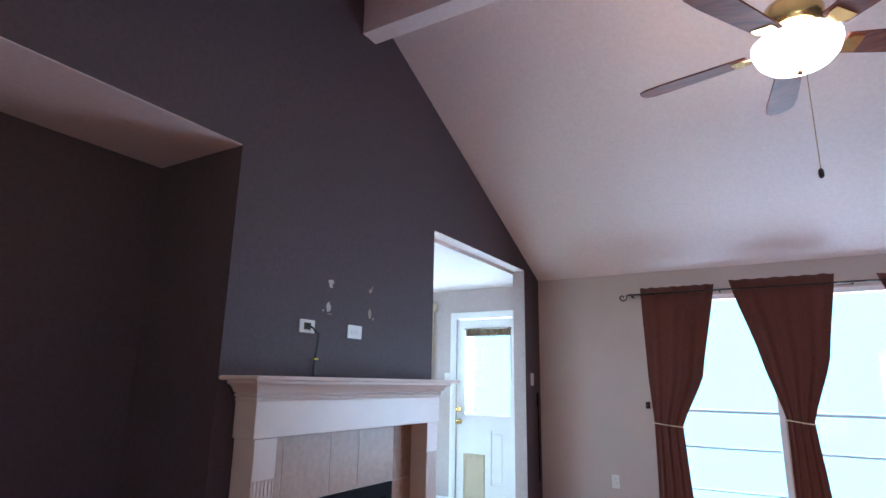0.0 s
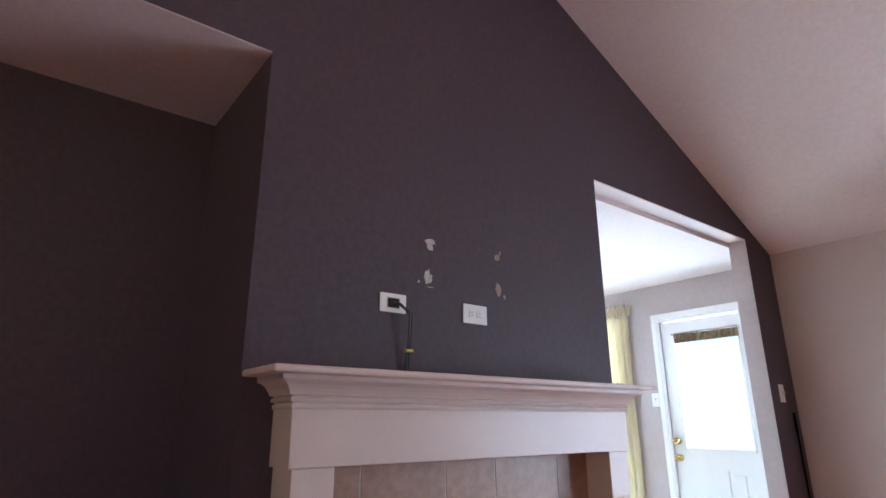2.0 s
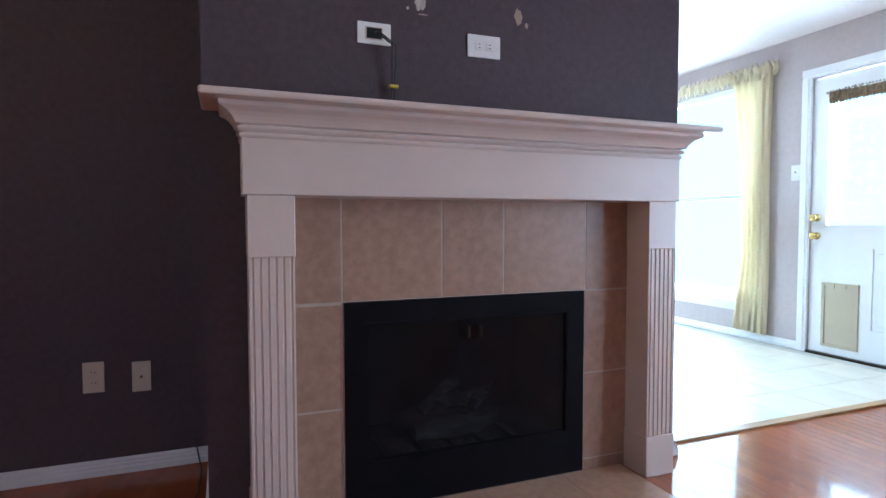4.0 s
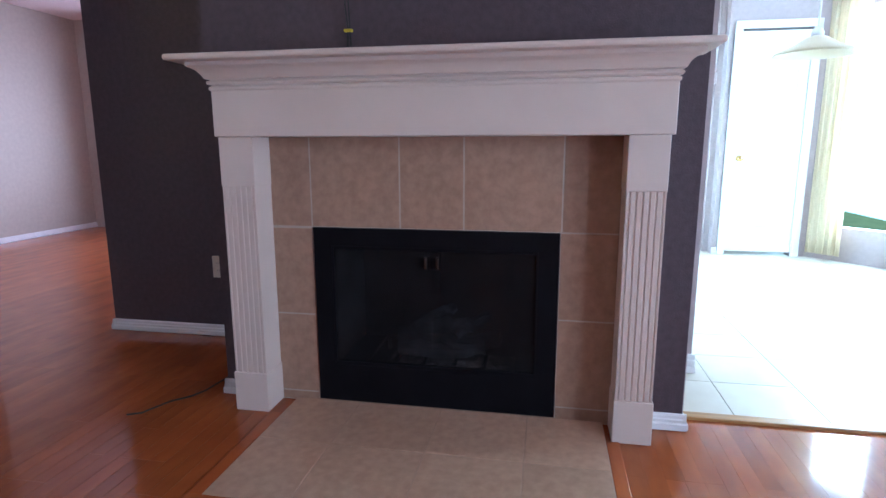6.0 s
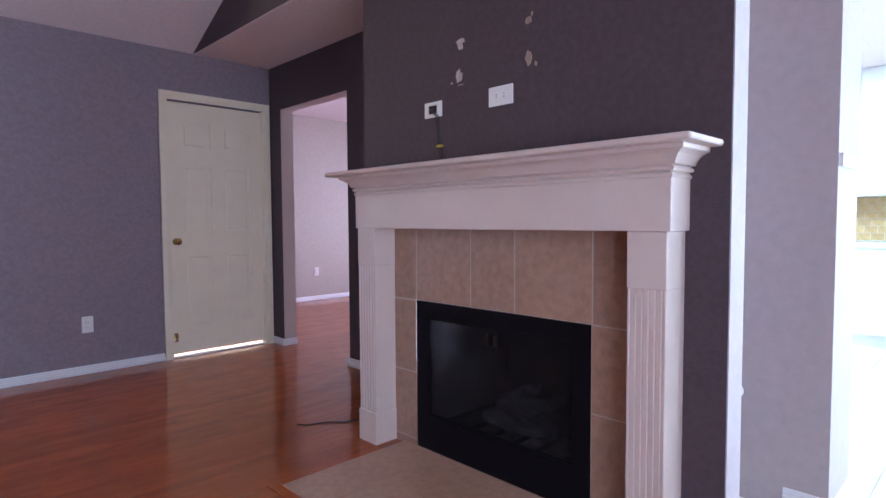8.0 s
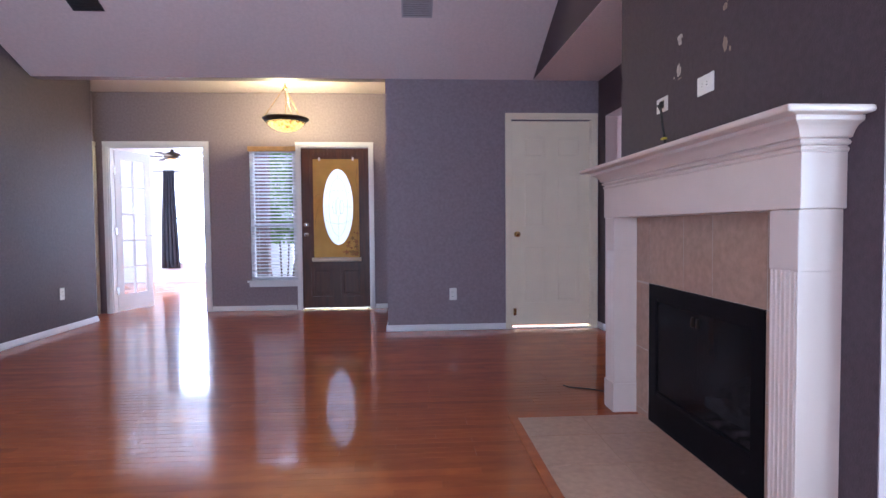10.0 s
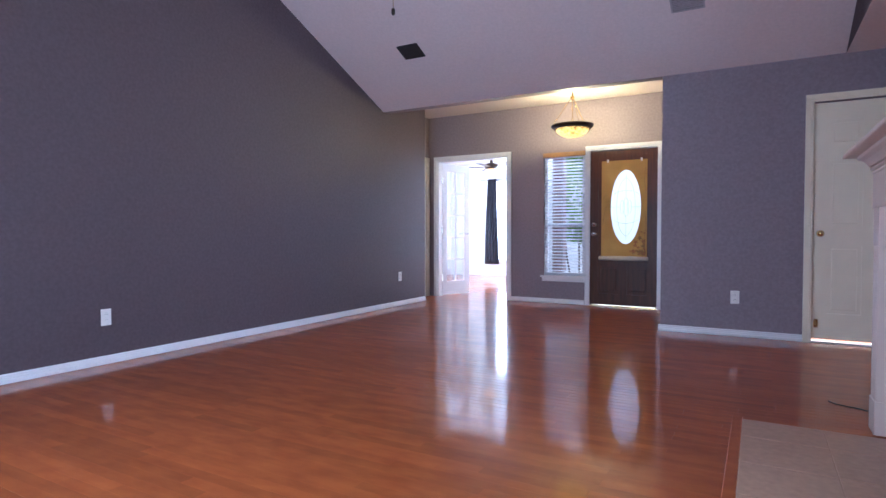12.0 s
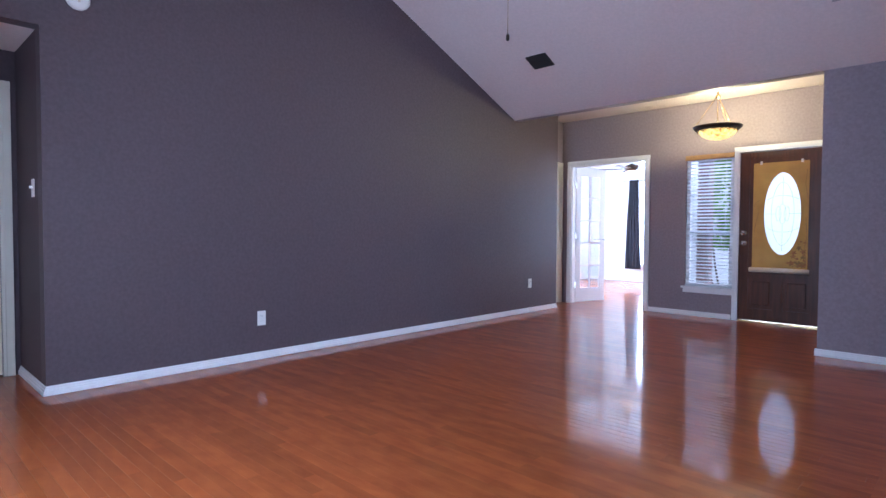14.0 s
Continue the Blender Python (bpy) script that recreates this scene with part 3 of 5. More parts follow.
def panel_door(name, label, w, h, mat, at, panels, thick=0.035, knob_x=None, knob_z=(0.93,), hinge_x=None, metal=BRASS, glazed=None, kind="structure", front=-1):
    """A door leaf standing on z=0 from x=0 to w, its face towards -y; panels: (x0, x1, z0, z1) sunk fields."""
    t = thing(name, label, "door", at, kind=kind)
    holes = list(panels) + ([glazed] if glazed else [])
    xs = sorted({0.0, w, *[p[0] for p in holes], *[p[1] for p in holes]})
    zs = sorted({0.0, h, *[p[2] for p in holes], *[p[3] for p in holes]})
    bm = bmesh.new()
    for x0, x1 in zip(xs, xs[1:]):
        for z0, z1 in zip(zs, zs[1:]):
            cx, cz = (x0 + x1) / 2, (z0 + z1) / 2
            inside = [p for p in holes if p[0] < cx < p[1] and p[2] < cz < p[3]]
            if not inside:
                bx(bm, x0, x1, 0, thick, z0, z1)
    bmesh.ops.remove_doubles(bm, verts=bm.verts, dist=1e-5)
    part("leaf", bm, mat, t)
    for p in panels:
        bm = bmesh.new()
        bx(bm, p[0] - 0.001, p[1] + 0.001, 0.010, thick - 0.010, p[2] - 0.001, p[3] + 0.001)
        bx(bm, p[0] + 0.03, p[1] - 0.03, 0.003, thick - 0.003, p[2] + 0.03, p[3] - 0.03, bevel=0.006)
        part("panel", bm, mat, t)
    if knob_x is not None:
        for z in knob_z:
            bm = bmesh.new()
            lathe(bm, [(0.026, 0.0), (0.028, -0.006), (0.012, -0.010), (0.010, -0.034), (0.024, -0.042), (0.028, -0.054), (0.020, -0.066), (0.004, -0.070)], (knob_x, 0, z), 16, "y")
            part("knob", bm, metal, t, "polished brass knob", smooth=True)
    if hinge_x is not None:
        for z in (0.25, h / 2, h - 0.25):
            part("hinge", box(hinge_x - 0.012, hinge_x + 0.012, -0.008, 0.002, z - 0.045, z + 0.045, bevel=0.002), metal, t)
    return t


SIX = lambda w: [(a * w, b * w, z0, z1) for a, b in ((0.14, 0.44), (0.56, 0.86)) for z0, z1 in ((0.22, 0.80), (0.95, 1.52), (1.64, 1.86))]

# ---- doors ----
# door to the garage: closed, light from an added lamp showing under it
gw = GX1 - GX0
panel_door("door_1", "closed off-white six-panel interior door with brass knob", gw, 2.005, DOORW, pose(GX1 - 0.002, SW - 0.035, 0.032, 0, 0, 180), SIX(gw), knob_x=0.055, knob_z=(0.90,))
part("door_stop", box(GX1 - 0.05, GX1 - 0.02, SW - 0.034, SW - 0.018, 0.13, 0.20, bevel=0.003), BRASS, bpy.data.objects["door_1"], "brass kick-down door stop", local=False)
casing("trim_garage_door", "x", GX0, GX1, SW, 1, GZ, DOORW)
setting("door_jamb", boxes((GX1 - 0.003, GX1 + 0.012, SW - 0.12, SW + 0.001, 0, GZ), (GX0 - 0.012, GX0 + 0.003, SW - 0.12, SW + 0.001, 0, GZ)), DOORW, "off-white painted door jamb", "jamb")
# white strip added to show the light in the door gap
setting("door_threshold", box(GX0, GX1, SW - 0.11, SW - 0.004, -0.004, 0.012, bevel=0.003), TRIM, "white strip for the light under the garage door", "threshold")

# front door with a roller shade over the oval glass
fw = DX1 - DX0
fd = thing("door_2", "dark walnut-stained front door with oval leaded glass", "door", pose(DX1, EN - 0.02, 0.02, 0, 0, 180), kind="structure")
OVX, OVZ, OVA, OVB = 0.442, 1.25, 0.185, 0.468


def oval_plate(bm, x0, x1, z0, z1, y0, y1, cx, cz, a, b, seg=48):
    """A board with an oval hole."""
    def rim(t):
        c, s = math.cos(t), math.sin(t)
        k = min(((x1 - cx) if c > 0 else (cx - x0)) / max(abs(c), 1e-6), ((z1 - cz) if s > 0 else (cz - z0)) / max(abs(s), 1e-6))
        return cx + c * k, cz + s * k
    ang = sorted({2 * math.pi * i / seg for i in range(seg)} | {math.atan2(q - cz, p - cx) % (2 * math.pi) for p in (x0, x1) for q in (z0, z1)})
    loops = []
    for y in (y0, y1):
        loops.append(([bm.verts.new((cx + a * math.cos(t), y, cz + b * math.sin(t))) for t in ang], [bm.verts.new((rim(t)[0], y, rim(t)[1])) for t in ang]))
    n = len(ang)
    for i in range(n):
        j = (i + 1) % n
        (ia, oa), (ib, ob) = loops
        bm.faces.new((ia[i], ia[j], oa[j], oa[i])), bm.faces.new((ib[i], ob[i], ob[j], ib[j]))
        bm.faces.new((ia[i], ib[i], ib[j], ia[j])), bm.faces.new((oa[i], oa[j], ob[j], ob[i]))
    return bm


bm = oval_plate(bmesh.new(), 0.10, fw - 0.10, 0.62, 1.90, 0.004, 0.040, OVX, OVZ, OVA + 0.01, OVB + 0.01)
for r in ((0, 0.10, 0, 0.044, 0, 1.97), (fw - 0.10, fw, 0, 0.044, 0, 1.97), (0.10, fw - 0.10, 0, 0.044, 1.90, 1.97), (0.10, fw - 0.10, 0, 0.044, 0.50, 0.62), (0.10, fw - 0.10, 0, 0.044, 0, 0.14),
          (fw / 2 - 0.05, fw / 2 + 0.05, 0, 0.044, 0.14, 0.50)):
    bx(bm, *r)
part("leaf", bm, DARKWOOD, fd)
for x0, x1 in ((0.10, fw / 2 - 0.05), (fw / 2 + 0.05, fw - 0.10)):
    bm = box(x0 - 0.001, x1 + 0.001, 0.012, 0.034, 0.139, 0.501)
    bx(bm, x0 + 0.035, x1 - 0.035, 0.004, 0.03, 0.18, 0.46, bevel=0.008)
    part("panel", bm, DARKWOOD, fd)
bm = bmesh.new()
prism(bm, [(OVX + (OVA + 0.012) * math.cos(2 * math.pi * i / 48), OVZ + (OVB + 0.012) * math.sin(2 * math.pi * i / 48)) for i in range(48)], "y", 0.018, 0.024)
oval = part("oval_glass", bm, FROST, fd, "frosted oval glass with leaded rosette")
for cx, ra, rb in ((0, 0.034, 0.115), (-0.042, 0.026, 0.085), (0.042, 0.026, 0.085), (0, 0.115, 0.36)):
    pts = [(OVX + cx + ra * math.cos(2 * math.pi * i / 28), 0.016, OVZ + rb * math.sin(2 * math.pi * i / 28)) for i in range(29)]
    part("lead_line", hose(bmesh.new(), pts, 0.0018, 5), LEAD, oval)
for sz in (-1, 1):
    part("lead_line", hose(bmesh.new(), [(OVX, 0.016, OVZ + sz * 0.115), (OVX, 0.016, OVZ + sz * 0.42)], 0.0018, 5), LEAD, oval)
    part("lead_line", hose(bmesh.new(), [(OVX + 0.16 * u, 0.016, OVZ + sz * (0.21 - 0.05 * u * u)) for u in [i / 6 - 1 for i in range(13)]], 0.0018, 5), LEAD, oval)
    part("lead_line", hose(bmesh.new(), [(OVX + sz * (0.068 + 0.12 * u), 0.016, OVZ) for u in (0, 0.5, 1)], 0.0018, 5), LEAD, oval)
for z, nm in ((1.03, "deadbolt"), (0.91, "knob")):
    bm = bmesh.new()
    lathe(bm, [(0.030, 0.0), (0.030, -0.008), (0.014, -0.014), (0.012, -0.03), (0.027, -0.038), (0.028, -0.052), (0.010, -0.060)], (0.055, 0, z), 16, "y")
    part(nm, bm, STEEL, fd, "worn chrome " + nm, smooth=True)
part("weatherstrip", box(0.0, fw, -0.010, 0.02, -0.018, -0.008), BRASS, fd, "brass door sweep")

sh = thing("roller_shade", "tan paper roller shade with an oval cut-out and faded floral print", "blind", pose(DX1, EN - 0.024, 0.02, 0, 0, 180))
part("sheet", oval_plate(bmesh.new(), 0.14, 0.70, 0.62, 1.84, -0.006, -0.002, OVX, OVZ, OVA, OVB), TAN, sh)
bm = bmesh.new()
lathe(bm, [(0.004, 0.118), (0.026, 0.119), (0.029, 0.3), (0.029, 0.5), (0.026, 0.720), (0.004, 0.721)], (0, -0.032, 0.60), 16, "x")
part("rolled_end", bm, IVORY, sh, "pale rolled lower end of the shade", smooth=True)
for x in (0.22, 0.63):
    part("clip", box(x - 0.012, x + 0.012, -0.014, -0.002, 1.82, 1.86, bevel=0.003), PLASTIC, sh)
random.seed(5)
for pts in ([(0.690, 0.66), (0.665, 0.84), (0.690, 1.00), (0.675, 1.20)], [(0.675, 0.80), (0.62, 0.87), (0.60, 0.95)], [(0.55, 0.645), (0.62, 0.70), (0.675, 0.80)],
            [(0.690, 1.42), (0.665, 1.58), (0.68, 1.74)], [(0.155, 1.02), (0.175, 1.16), (0.20, 1.26)], [(0.15, 1.34), (0.185, 1.40), (0.215, 1.41)]):
    part("printed_twig", hose(bmesh.new(), [(x, -0.0062, z) for x, z in pts], 0.0022, 5), TWIG, sh)
for i in range(34):
    x, z = 0.635 + random.uniform(-0.13, 0.045), 0.66 + random.random() ** 1.5 * 0.31
    r = random.uniform(0.014, 0.040)
    if math.hypot((x - OVX) / (OVA + 0.01 + r), (z - OVZ) / (OVB + 0.01 + r)) < 1:
        continue
    if x + r > 0.695:
        x = 0.695 - r
    turn = random.random() * 6.28
    bm = bmesh.new()
    prism(bm, [(x + r * (0.72 + 0.28 * math.cos(5 * q)) * math.cos(q + turn), z + 0.8 * r * (0.72 + 0.28 * math.cos(5 * q)) * math.sin(q + turn)) for q in [2 * math.pi * j / 25 for j in range(25)]], "y", -0.0062 - 0.00008 * i, -0.0055)
    part("printed_flower", bm, FLORAL if i % 3 else TWIG, sh)
casing("trim_front_door", "x", DX0, DX1, EN, 1, DZ, TRIM)
setting("door_sill", box(DX0, DX1, EN - 0.1, EN + 0.006, -0.003, 0.007, bevel=0.002), BRASS, "brass coloured front door sill", "threshold")

# side door of the entry, seen edge on
casing("trim_side_door", "y", -1.84 - 0.0, -1.40, 2.56, -1, 1.99, CREAM, w=0.075)
setting("door_3", box(2.555, 2.565, -1.84, -1.40, 0.01, 1.99), CREAM, "cream painted closed side door", "door")

# hall door, seen past the end of the long wall
casing("trim_hall_door", "y", 4.65, 5.40, 3.05, -1, 2.03, CREAM, w=0.07)
setting("door_6", box(3.07, 3.105, 4.65, 5.40, 0.01, 2.03), DOORW, "cream painted closed hall door", "door")

# study doorway with one glazed leaf standing open
casing("trim_study_door", "x", SX0, SX1, EN, 1, SZ, TRIM, w=0.066)
setting("study_jamb", boxes((SX0 - 0.006, SX0 + 0.012, EN - 0.121, EN + 0.002, 0, SZ), (SX1 - 0.012, SX1 + 0.006, EN - 0.121, EN + 0.002, 0, SZ), (SX0, SX1, EN - 0.121, EN + 0.002, SZ - 0.012, SZ + 0.006)), TRIM, "white study door jamb", "jamb")
fr = thing("french_door", "open white french door with ten glass panes", "door", pose(SX1 - 0.02, EN - 0.085, 0.012, 0, 0, 180 + 70), kind="structure")
lw, lh = 0.555, 1.975
bm = boxes((0, 0.09, 0, 0.035, 0, lh), (lw - 0.09, lw, 0, 0.035, 0, lh), (0.09, lw - 0.09, 0, 0.035, 0, 0.20), (0.09, lw - 0.09, 0, 0.035, lh - 0.11, lh))
part("frame", bm, TRIM, fr)
for i in range(1, 5):
    z = 0.20 + (lh - 0.31) * i / 5
    part("glazing_bar", box(0.09, lw - 0.09, 0.006, 0.029, z - 0.010, z + 0.010), TRIM, fr)
part("glazing_bar", box(lw / 2 - 0.010, lw / 2 + 0.010, 0.005, 0.030, 0.20, lh - 0.11), TRIM, fr)
for i in range(5):
    for j in range(2):
        z0 = 0.20 + (lh - 0.31) * i / 5
        p = part("pane", box(0.09 + j * (lw / 2 - 0.09) + 0.011, lw / 2 + j * (lw / 2 - 0.09) - 0.011, 0.016, 0.019, z0 + 0.011, z0 + (lh - 0.31) / 5 - 0.011), PANE, fr)
        p.visible_shadow = False
for sy in (-1, 1):
    bm = bmesh.new()
    tube(bm, (lw - 0.045, 0.018, 0.92), (lw - 0.045, 0.018 + sy * 0.06, 0.92), 0.008)
    tube(bm, (lw - 0.045, 0.018 + sy * 0.055, 0.92), (lw - 0.15, 0.018 + sy * 0.055, 0.92), 0.008, 0.006)
    part("handle", bm, STEEL, fr, "chrome lever handle", smooth=True)
for z in (0.25, 0.98, 1.72):
    part("hinge", box(-0.02, 0.012, -0.006, 0.038, z - 0.045, z + 0.045, bevel=0.002), STEEL, fr)

# nook door
nw_ = NX1 - NX0
nd = panel_door("door_4", "closed white half-glazed back door with a tan pet flap", nw_, 2.02, TRIM, pose(NX1, NK + 0.055, 0.012, 0, 0, 180) @ pose(nw_, 0, 0, 0, 0, 180) @ pose(0, -0.04, 0),
                [(0.44, 0.60, 0.22, 0.78)], knob_x=0.048, knob_z=(1.0, 0.865), glazed=(0.115, nw_ - 0.04, 0.94, 1.90))
gz = part("pane", box(0.115, nw_ - 0.04, 0.015, 0.020, 0.94, 1.90), PANE, nd)
gz.visible_shadow = False
bm = boxes((0.10, nw_ - 0.025, -0.006, 0.004, 0.925, 0.945), (0.10, 0.118, -0.006, 0.004, 0.925, 1.915), (nw_ - 0.043, nw_ - 0.025, -0.006, 0.004, 0.925, 1.915), (0.10, nw_ - 0.025, -0.006, 0.004, 1.895, 1.915))
part("glass_frame", bm, TRIM, nd)
pf = part("pet_door", boxes((0.10, 0.36, -0.012, 0.0, 0.055, 0.075), (0.10, 0.36, -0.012, 0.0, 0.505, 0.525), (0.10, 0.12, -0.012, 0.0, 0.075, 0.505), (0.34, 0.36, -0.012, 0.0, 0.075, 0.505)), PETFLAP, nd, "tan plastic pet door frame")
part("flap", box(0.121, 0.339, -0.006, -0.001, 0.076, 0.504), PETFLAP, pf)
for x in (0.19, 0.27):
    part("latch", box(x - 0.008, x + 0.008, -0.018, -0.01, 0.49, 0.51, bevel=0.002), PETFLAP, pf)
casing("trim_nook_door", "x", NX0, NX1, NK, -1, NZ, TRIM, w=0.07)
setting("door_sill", box(NX0, NX1, NK - 0.02, NK + 0.1, -0.003, 0.014), BRONZE, "dark bronze back door sill", "threshold")


def pleats(bm, rows, depth, folds, nx=72, thick=0.004, phase=0.0, ragged=0.0):
    """Hanging cloth: rows of (z, x0, x1, y); a closed sheet with folds."""
    grids = []
    for off in (0.0, thick):
        g = []
        for r, (z, x0, x1, y) in enumerate(rows):
            line = []
            for i in range(nx + 1):
                u = i / nx
                amp = depth * (0.75 + 0.25 * math.sin(7.3 * u + r * 0.4))
                yy = y + off + amp * (0.7 * math.sin(2 * math.pi * folds * u + phase + 0.35 * math.sin(r * 0.35 + u * 9)) + 0.35 * math.sin(2 * math.pi * folds * 1.83 * u + 1.3 + r * 0.12))
                zz = z + (ragged * math.sin(2 * math.pi * folds * u * 1.7 + 1.0) if r in (0, len(rows) - 1) else 0)
                line.append(bm.verts.new((x0 + (x1 - x0) * u, yy, zz)))
            g.append(line)
        grids.append(g)
    a, b = grids
    nr = len(rows)
    for r in range(nr - 1):
        for i in range(nx):
            bm.faces.new((a[r][i], a[r][i + 1], a[r + 1][i + 1], a[r + 1][i]))
            bm.faces.new((b[r][i], b[r + 1][i], b[r + 1][i + 1], b[r][i + 1]))
        bm.faces.new((a[r][0], a[r + 1][0], b[r + 1][0], b[r][0])), bm.faces.new((a[r][nx], b[r][nx], b[r + 1][nx], a[r + 1][nx]))
    for i in range(nx):
        bm.faces.new((a[0][i], b[0][i], b[0][i + 1], a[0][i + 1])), bm.faces.new((a[-1][i], a[-1][i + 1], b[-1][i + 1], b[-1][i]))
    return bm


def drape(keys, steps=22):
    """Smooth rows between (z, x0, x1, y) keys."""
    out = []
    for k0, k1 in zip(keys, keys[1:]):
        for s in range(steps // (len(keys) - 1)):
            u = s / (steps // (len(keys) - 1))
            u = 0.75 * u + 0.25 * u * u * (3 - 2 * u)
            v = s / (steps // (len(keys) - 1))
            out.append((k0[0] + (k1[0] - k0[0]) * v, *[a + (b - a) * u for a, b in zip(k0[1:], k1[1:])]))
    return out + [keys[-1]]


tv = thing("door_valance", "brown gathered valance on the back door glass", "valance", pose(0, 0, 0))
part("cloth", pleats(bmesh.new(), [(1.925, NX0 + 0.13, NX1 - 0.02, NK - 0.012), (1.89, NX0 + 0.13, NX1 - 0.02, NK - 0.016), (1.835, NX0 + 0.13, NX1 - 0.02, NK - 0.014)], 0.009, 15, 120, ragged=0.008), VAL, tv, smooth=True)
part("rod", tube(bmesh.new(), (NX0 + 0.11, NK - 0.012, 1.915), (NX1 + 0.0, NK - 0.012, 1.915), 0.006), STEEL, tv, smooth=True)
lc = thing("lace_curtain", "sheer white lace strip on the back door glass", "curtain")
part("cloth", pleats(bmesh.new(), [(1.84, NX0 + 0.13, NX0 + 0.235, NK - 0.006), (1.4, NX0 + 0.135, NX0 + 0.23, NK - 0.006), (0.99, NX0 + 0.14, NX0 + 0.225, NK - 0.006)], 0.003, 4, 24), LACE, lc, smooth=True)

random.seed(31)
for i in range(9):
    for j in range(3):
        x, z = NX0 + 0.25 + 0.075 * j + random.uniform(-0.012, 0.012), 1.02 + 0.09 * i + random.uniform(-0.012, 0.012)
        w, h = random.uniform(0.008, 0.024), random.uniform(0.008, 0.026)
        bm = bmesh.new()
        prism(bm, [(x + w * math.cos(q) * random.uniform(0.7, 1.1), z + h * math.sin(q) * random.uniform(0.7, 1.1)) for q in [2 * math.pi * k / 9 for k in range(9)]], "y", NK + 0.027, NK + 0.029)
        part("motif", bm, LACEDARK, lc, "faint blue-grey lace motif")
hem = thing("lace_hem", "scalloped white lace hem along the nook window", "curtain")
part("cloth", pleats(bmesh.new(), [(0.40, -5.25, -4.0, NK - 0.02), (0.35, -5.25, -4.0, NK - 0.022), (0.30, -5.25, -4.0, NK - 0.02)], 0.005, 26, 200, ragged=0.012), LACE, hem, smooth=True)

# pantry door
pw = PY1 - PY0
panel_door("door_5", "closed white pantry door with brass knob", pw, 1.965, TRIM, pose(-6.03, PY0, 0.035, 0, 0, 90), [(0.08, pw - 0.08, 0.2, 0.85), (0.08, pw - 0.08, 1.0, 1.8)], knob_x=0.06, knob_z=(0.86,))
bpy.data.objects["door_5"].matrix_basis = pose(-6.005, PY0, 0.035, 0, 0, 90)
casing("trim_pantry_door", "y", PY0, PY1, -6.0, 1, PZ, TRIM, w=0.065)


# ---- windows ----
def window(name, label, x0, x1, z0, z1, y, out, rail=None, blinds=False):
    """A sash window in a wall that runs along x; out: the way outdoors."""
    t = thing(name, label, "window", kind="structure")
    ya, yb = sorted((y + out * 0.03, y + out * 0.09))
    w = 0.045
    part("window_frame", boxes((x0 + w, x1 - w, ya, yb, z1 - w, z1), (x0 + w, x1 - w, ya, yb, z0, z0 + w), (x0, x0 + w, ya, yb, z0, z1), (x1 - w, x1, ya, yb, z0, z1)), TRIM, t)
    mid = rail or (z0 + z1) / 2
    part("meeting_rail", box(x0 + w, x1 - w, ya + 0.008, yb - 0.008, mid - 0.012, mid + 0.012), RAIL, t)
    for a, b in ((z0 + w, mid - 0.02), (mid + 0.02, z1 - w)):
        p = part("pane", box(x0 + w, x1 - w, (ya + yb) / 2 - 0.002, (ya + yb) / 2 + 0.002, a, b), PANE, t)
        p.visible_shadow = False
    yi = sorted((y - out * 0.035, y + out * 0.03))
    part("window_sill", box(x0 - 0.04, x1 + 0.04, *yi, z0 - 0.022, z0 + 0.004, bevel=0.004), TRIM, t)
    yi = sorted((y - out * 0.014, y))
    part("apron", box(x0 - 0.02, x1 + 0.02, *yi, z0 - 0.075, z0 - 0.023, bevel=0.003), TRIM, t)
    return t


for i, (a, b) in enumerate(VX):
    window("window_%d" % (i + 1), "bright white-framed sash window in the beige wall", a, b, VZ0, VZ1, NW, 1, 1.10)
window("window_3", "white-framed entry sash window", WX0, WX1, WZ0, WZ1, EN, -1, 1.05)
window("window_4", "wide bright nook window", KX0, KX1, KZ0, KZ1, NK, 1, 1.2)
window("window_5", "bright study window", 1.55, 3.30, 0.33, 2.12, -6.0, -1)
setting("window_6", boxes((-6.69, -6.63, -1.3, -1.25, 0.5, 1.9), (-6.69, -6.63, 0.05, 0.1, 0.5, 1.9), (-6.69, -6.63, -1.25, 0.05, 0.5, 0.55), (-6.69, -6.63, -1.25, 0.05, 1.85, 1.9), (-6.69, -6.63, -1.25, 0.05, 1.18, 1.22)), TRIM, "white window frame of the next room", "window")

# cross rails behind the living room glass: blind hems that show faintly
for i, (a, b) in enumerate(VX):
    hb = thing("raised_blind", "white window blind bottom bars across the bright glass", "blind", group="window blinds")
    for z in (0.45, 0.80):
        part("bar", box(a + 0.05, b - 0.05, NW + 0.012, NW + 0.026, z - (0.012 if z > 0.6 else 0.005), z + 0.006, bevel=0.002), RAIL, hb)

# entry blinds
bl = thing("window_blind", "white slatted blind with an oak valance, half open", "blind", pose((WX0 + WX1) / 2, EN - 0.012, 0))
hw = (WX1 - WX0) / 2 - 0.004
me = None
nslat = 38
for i in range(nslat):
    z = WZ0 + 0.03 + (WZ1 - WZ0 - 0.09) * i / (nslat - 1)
    if me is None:
        bm = bmesh.new()
        prism(bm, [(-0.022, 0.0), (0.0, 0.003), (0.022, 0.0), (0.022, 0.0018), (0.0, 0.0048), (-0.022, 0.0018)], "x", -hw, hw)
        bm.transform(Matrix.Rotation(radians(20), 4, "X"))
        o = part("slat", bm, BLIND, bl)
        me = o.data
    else:
        o = part("slat", me, None, bl)
    o.location = (0, 0, z)
for x in (-0.18, 0.18):
    part("cord", box(x - 0.002, x + 0.002, -0.02, -0.018, WZ0 + 0.02, WZ1 - 0.05), BLIND, bl)
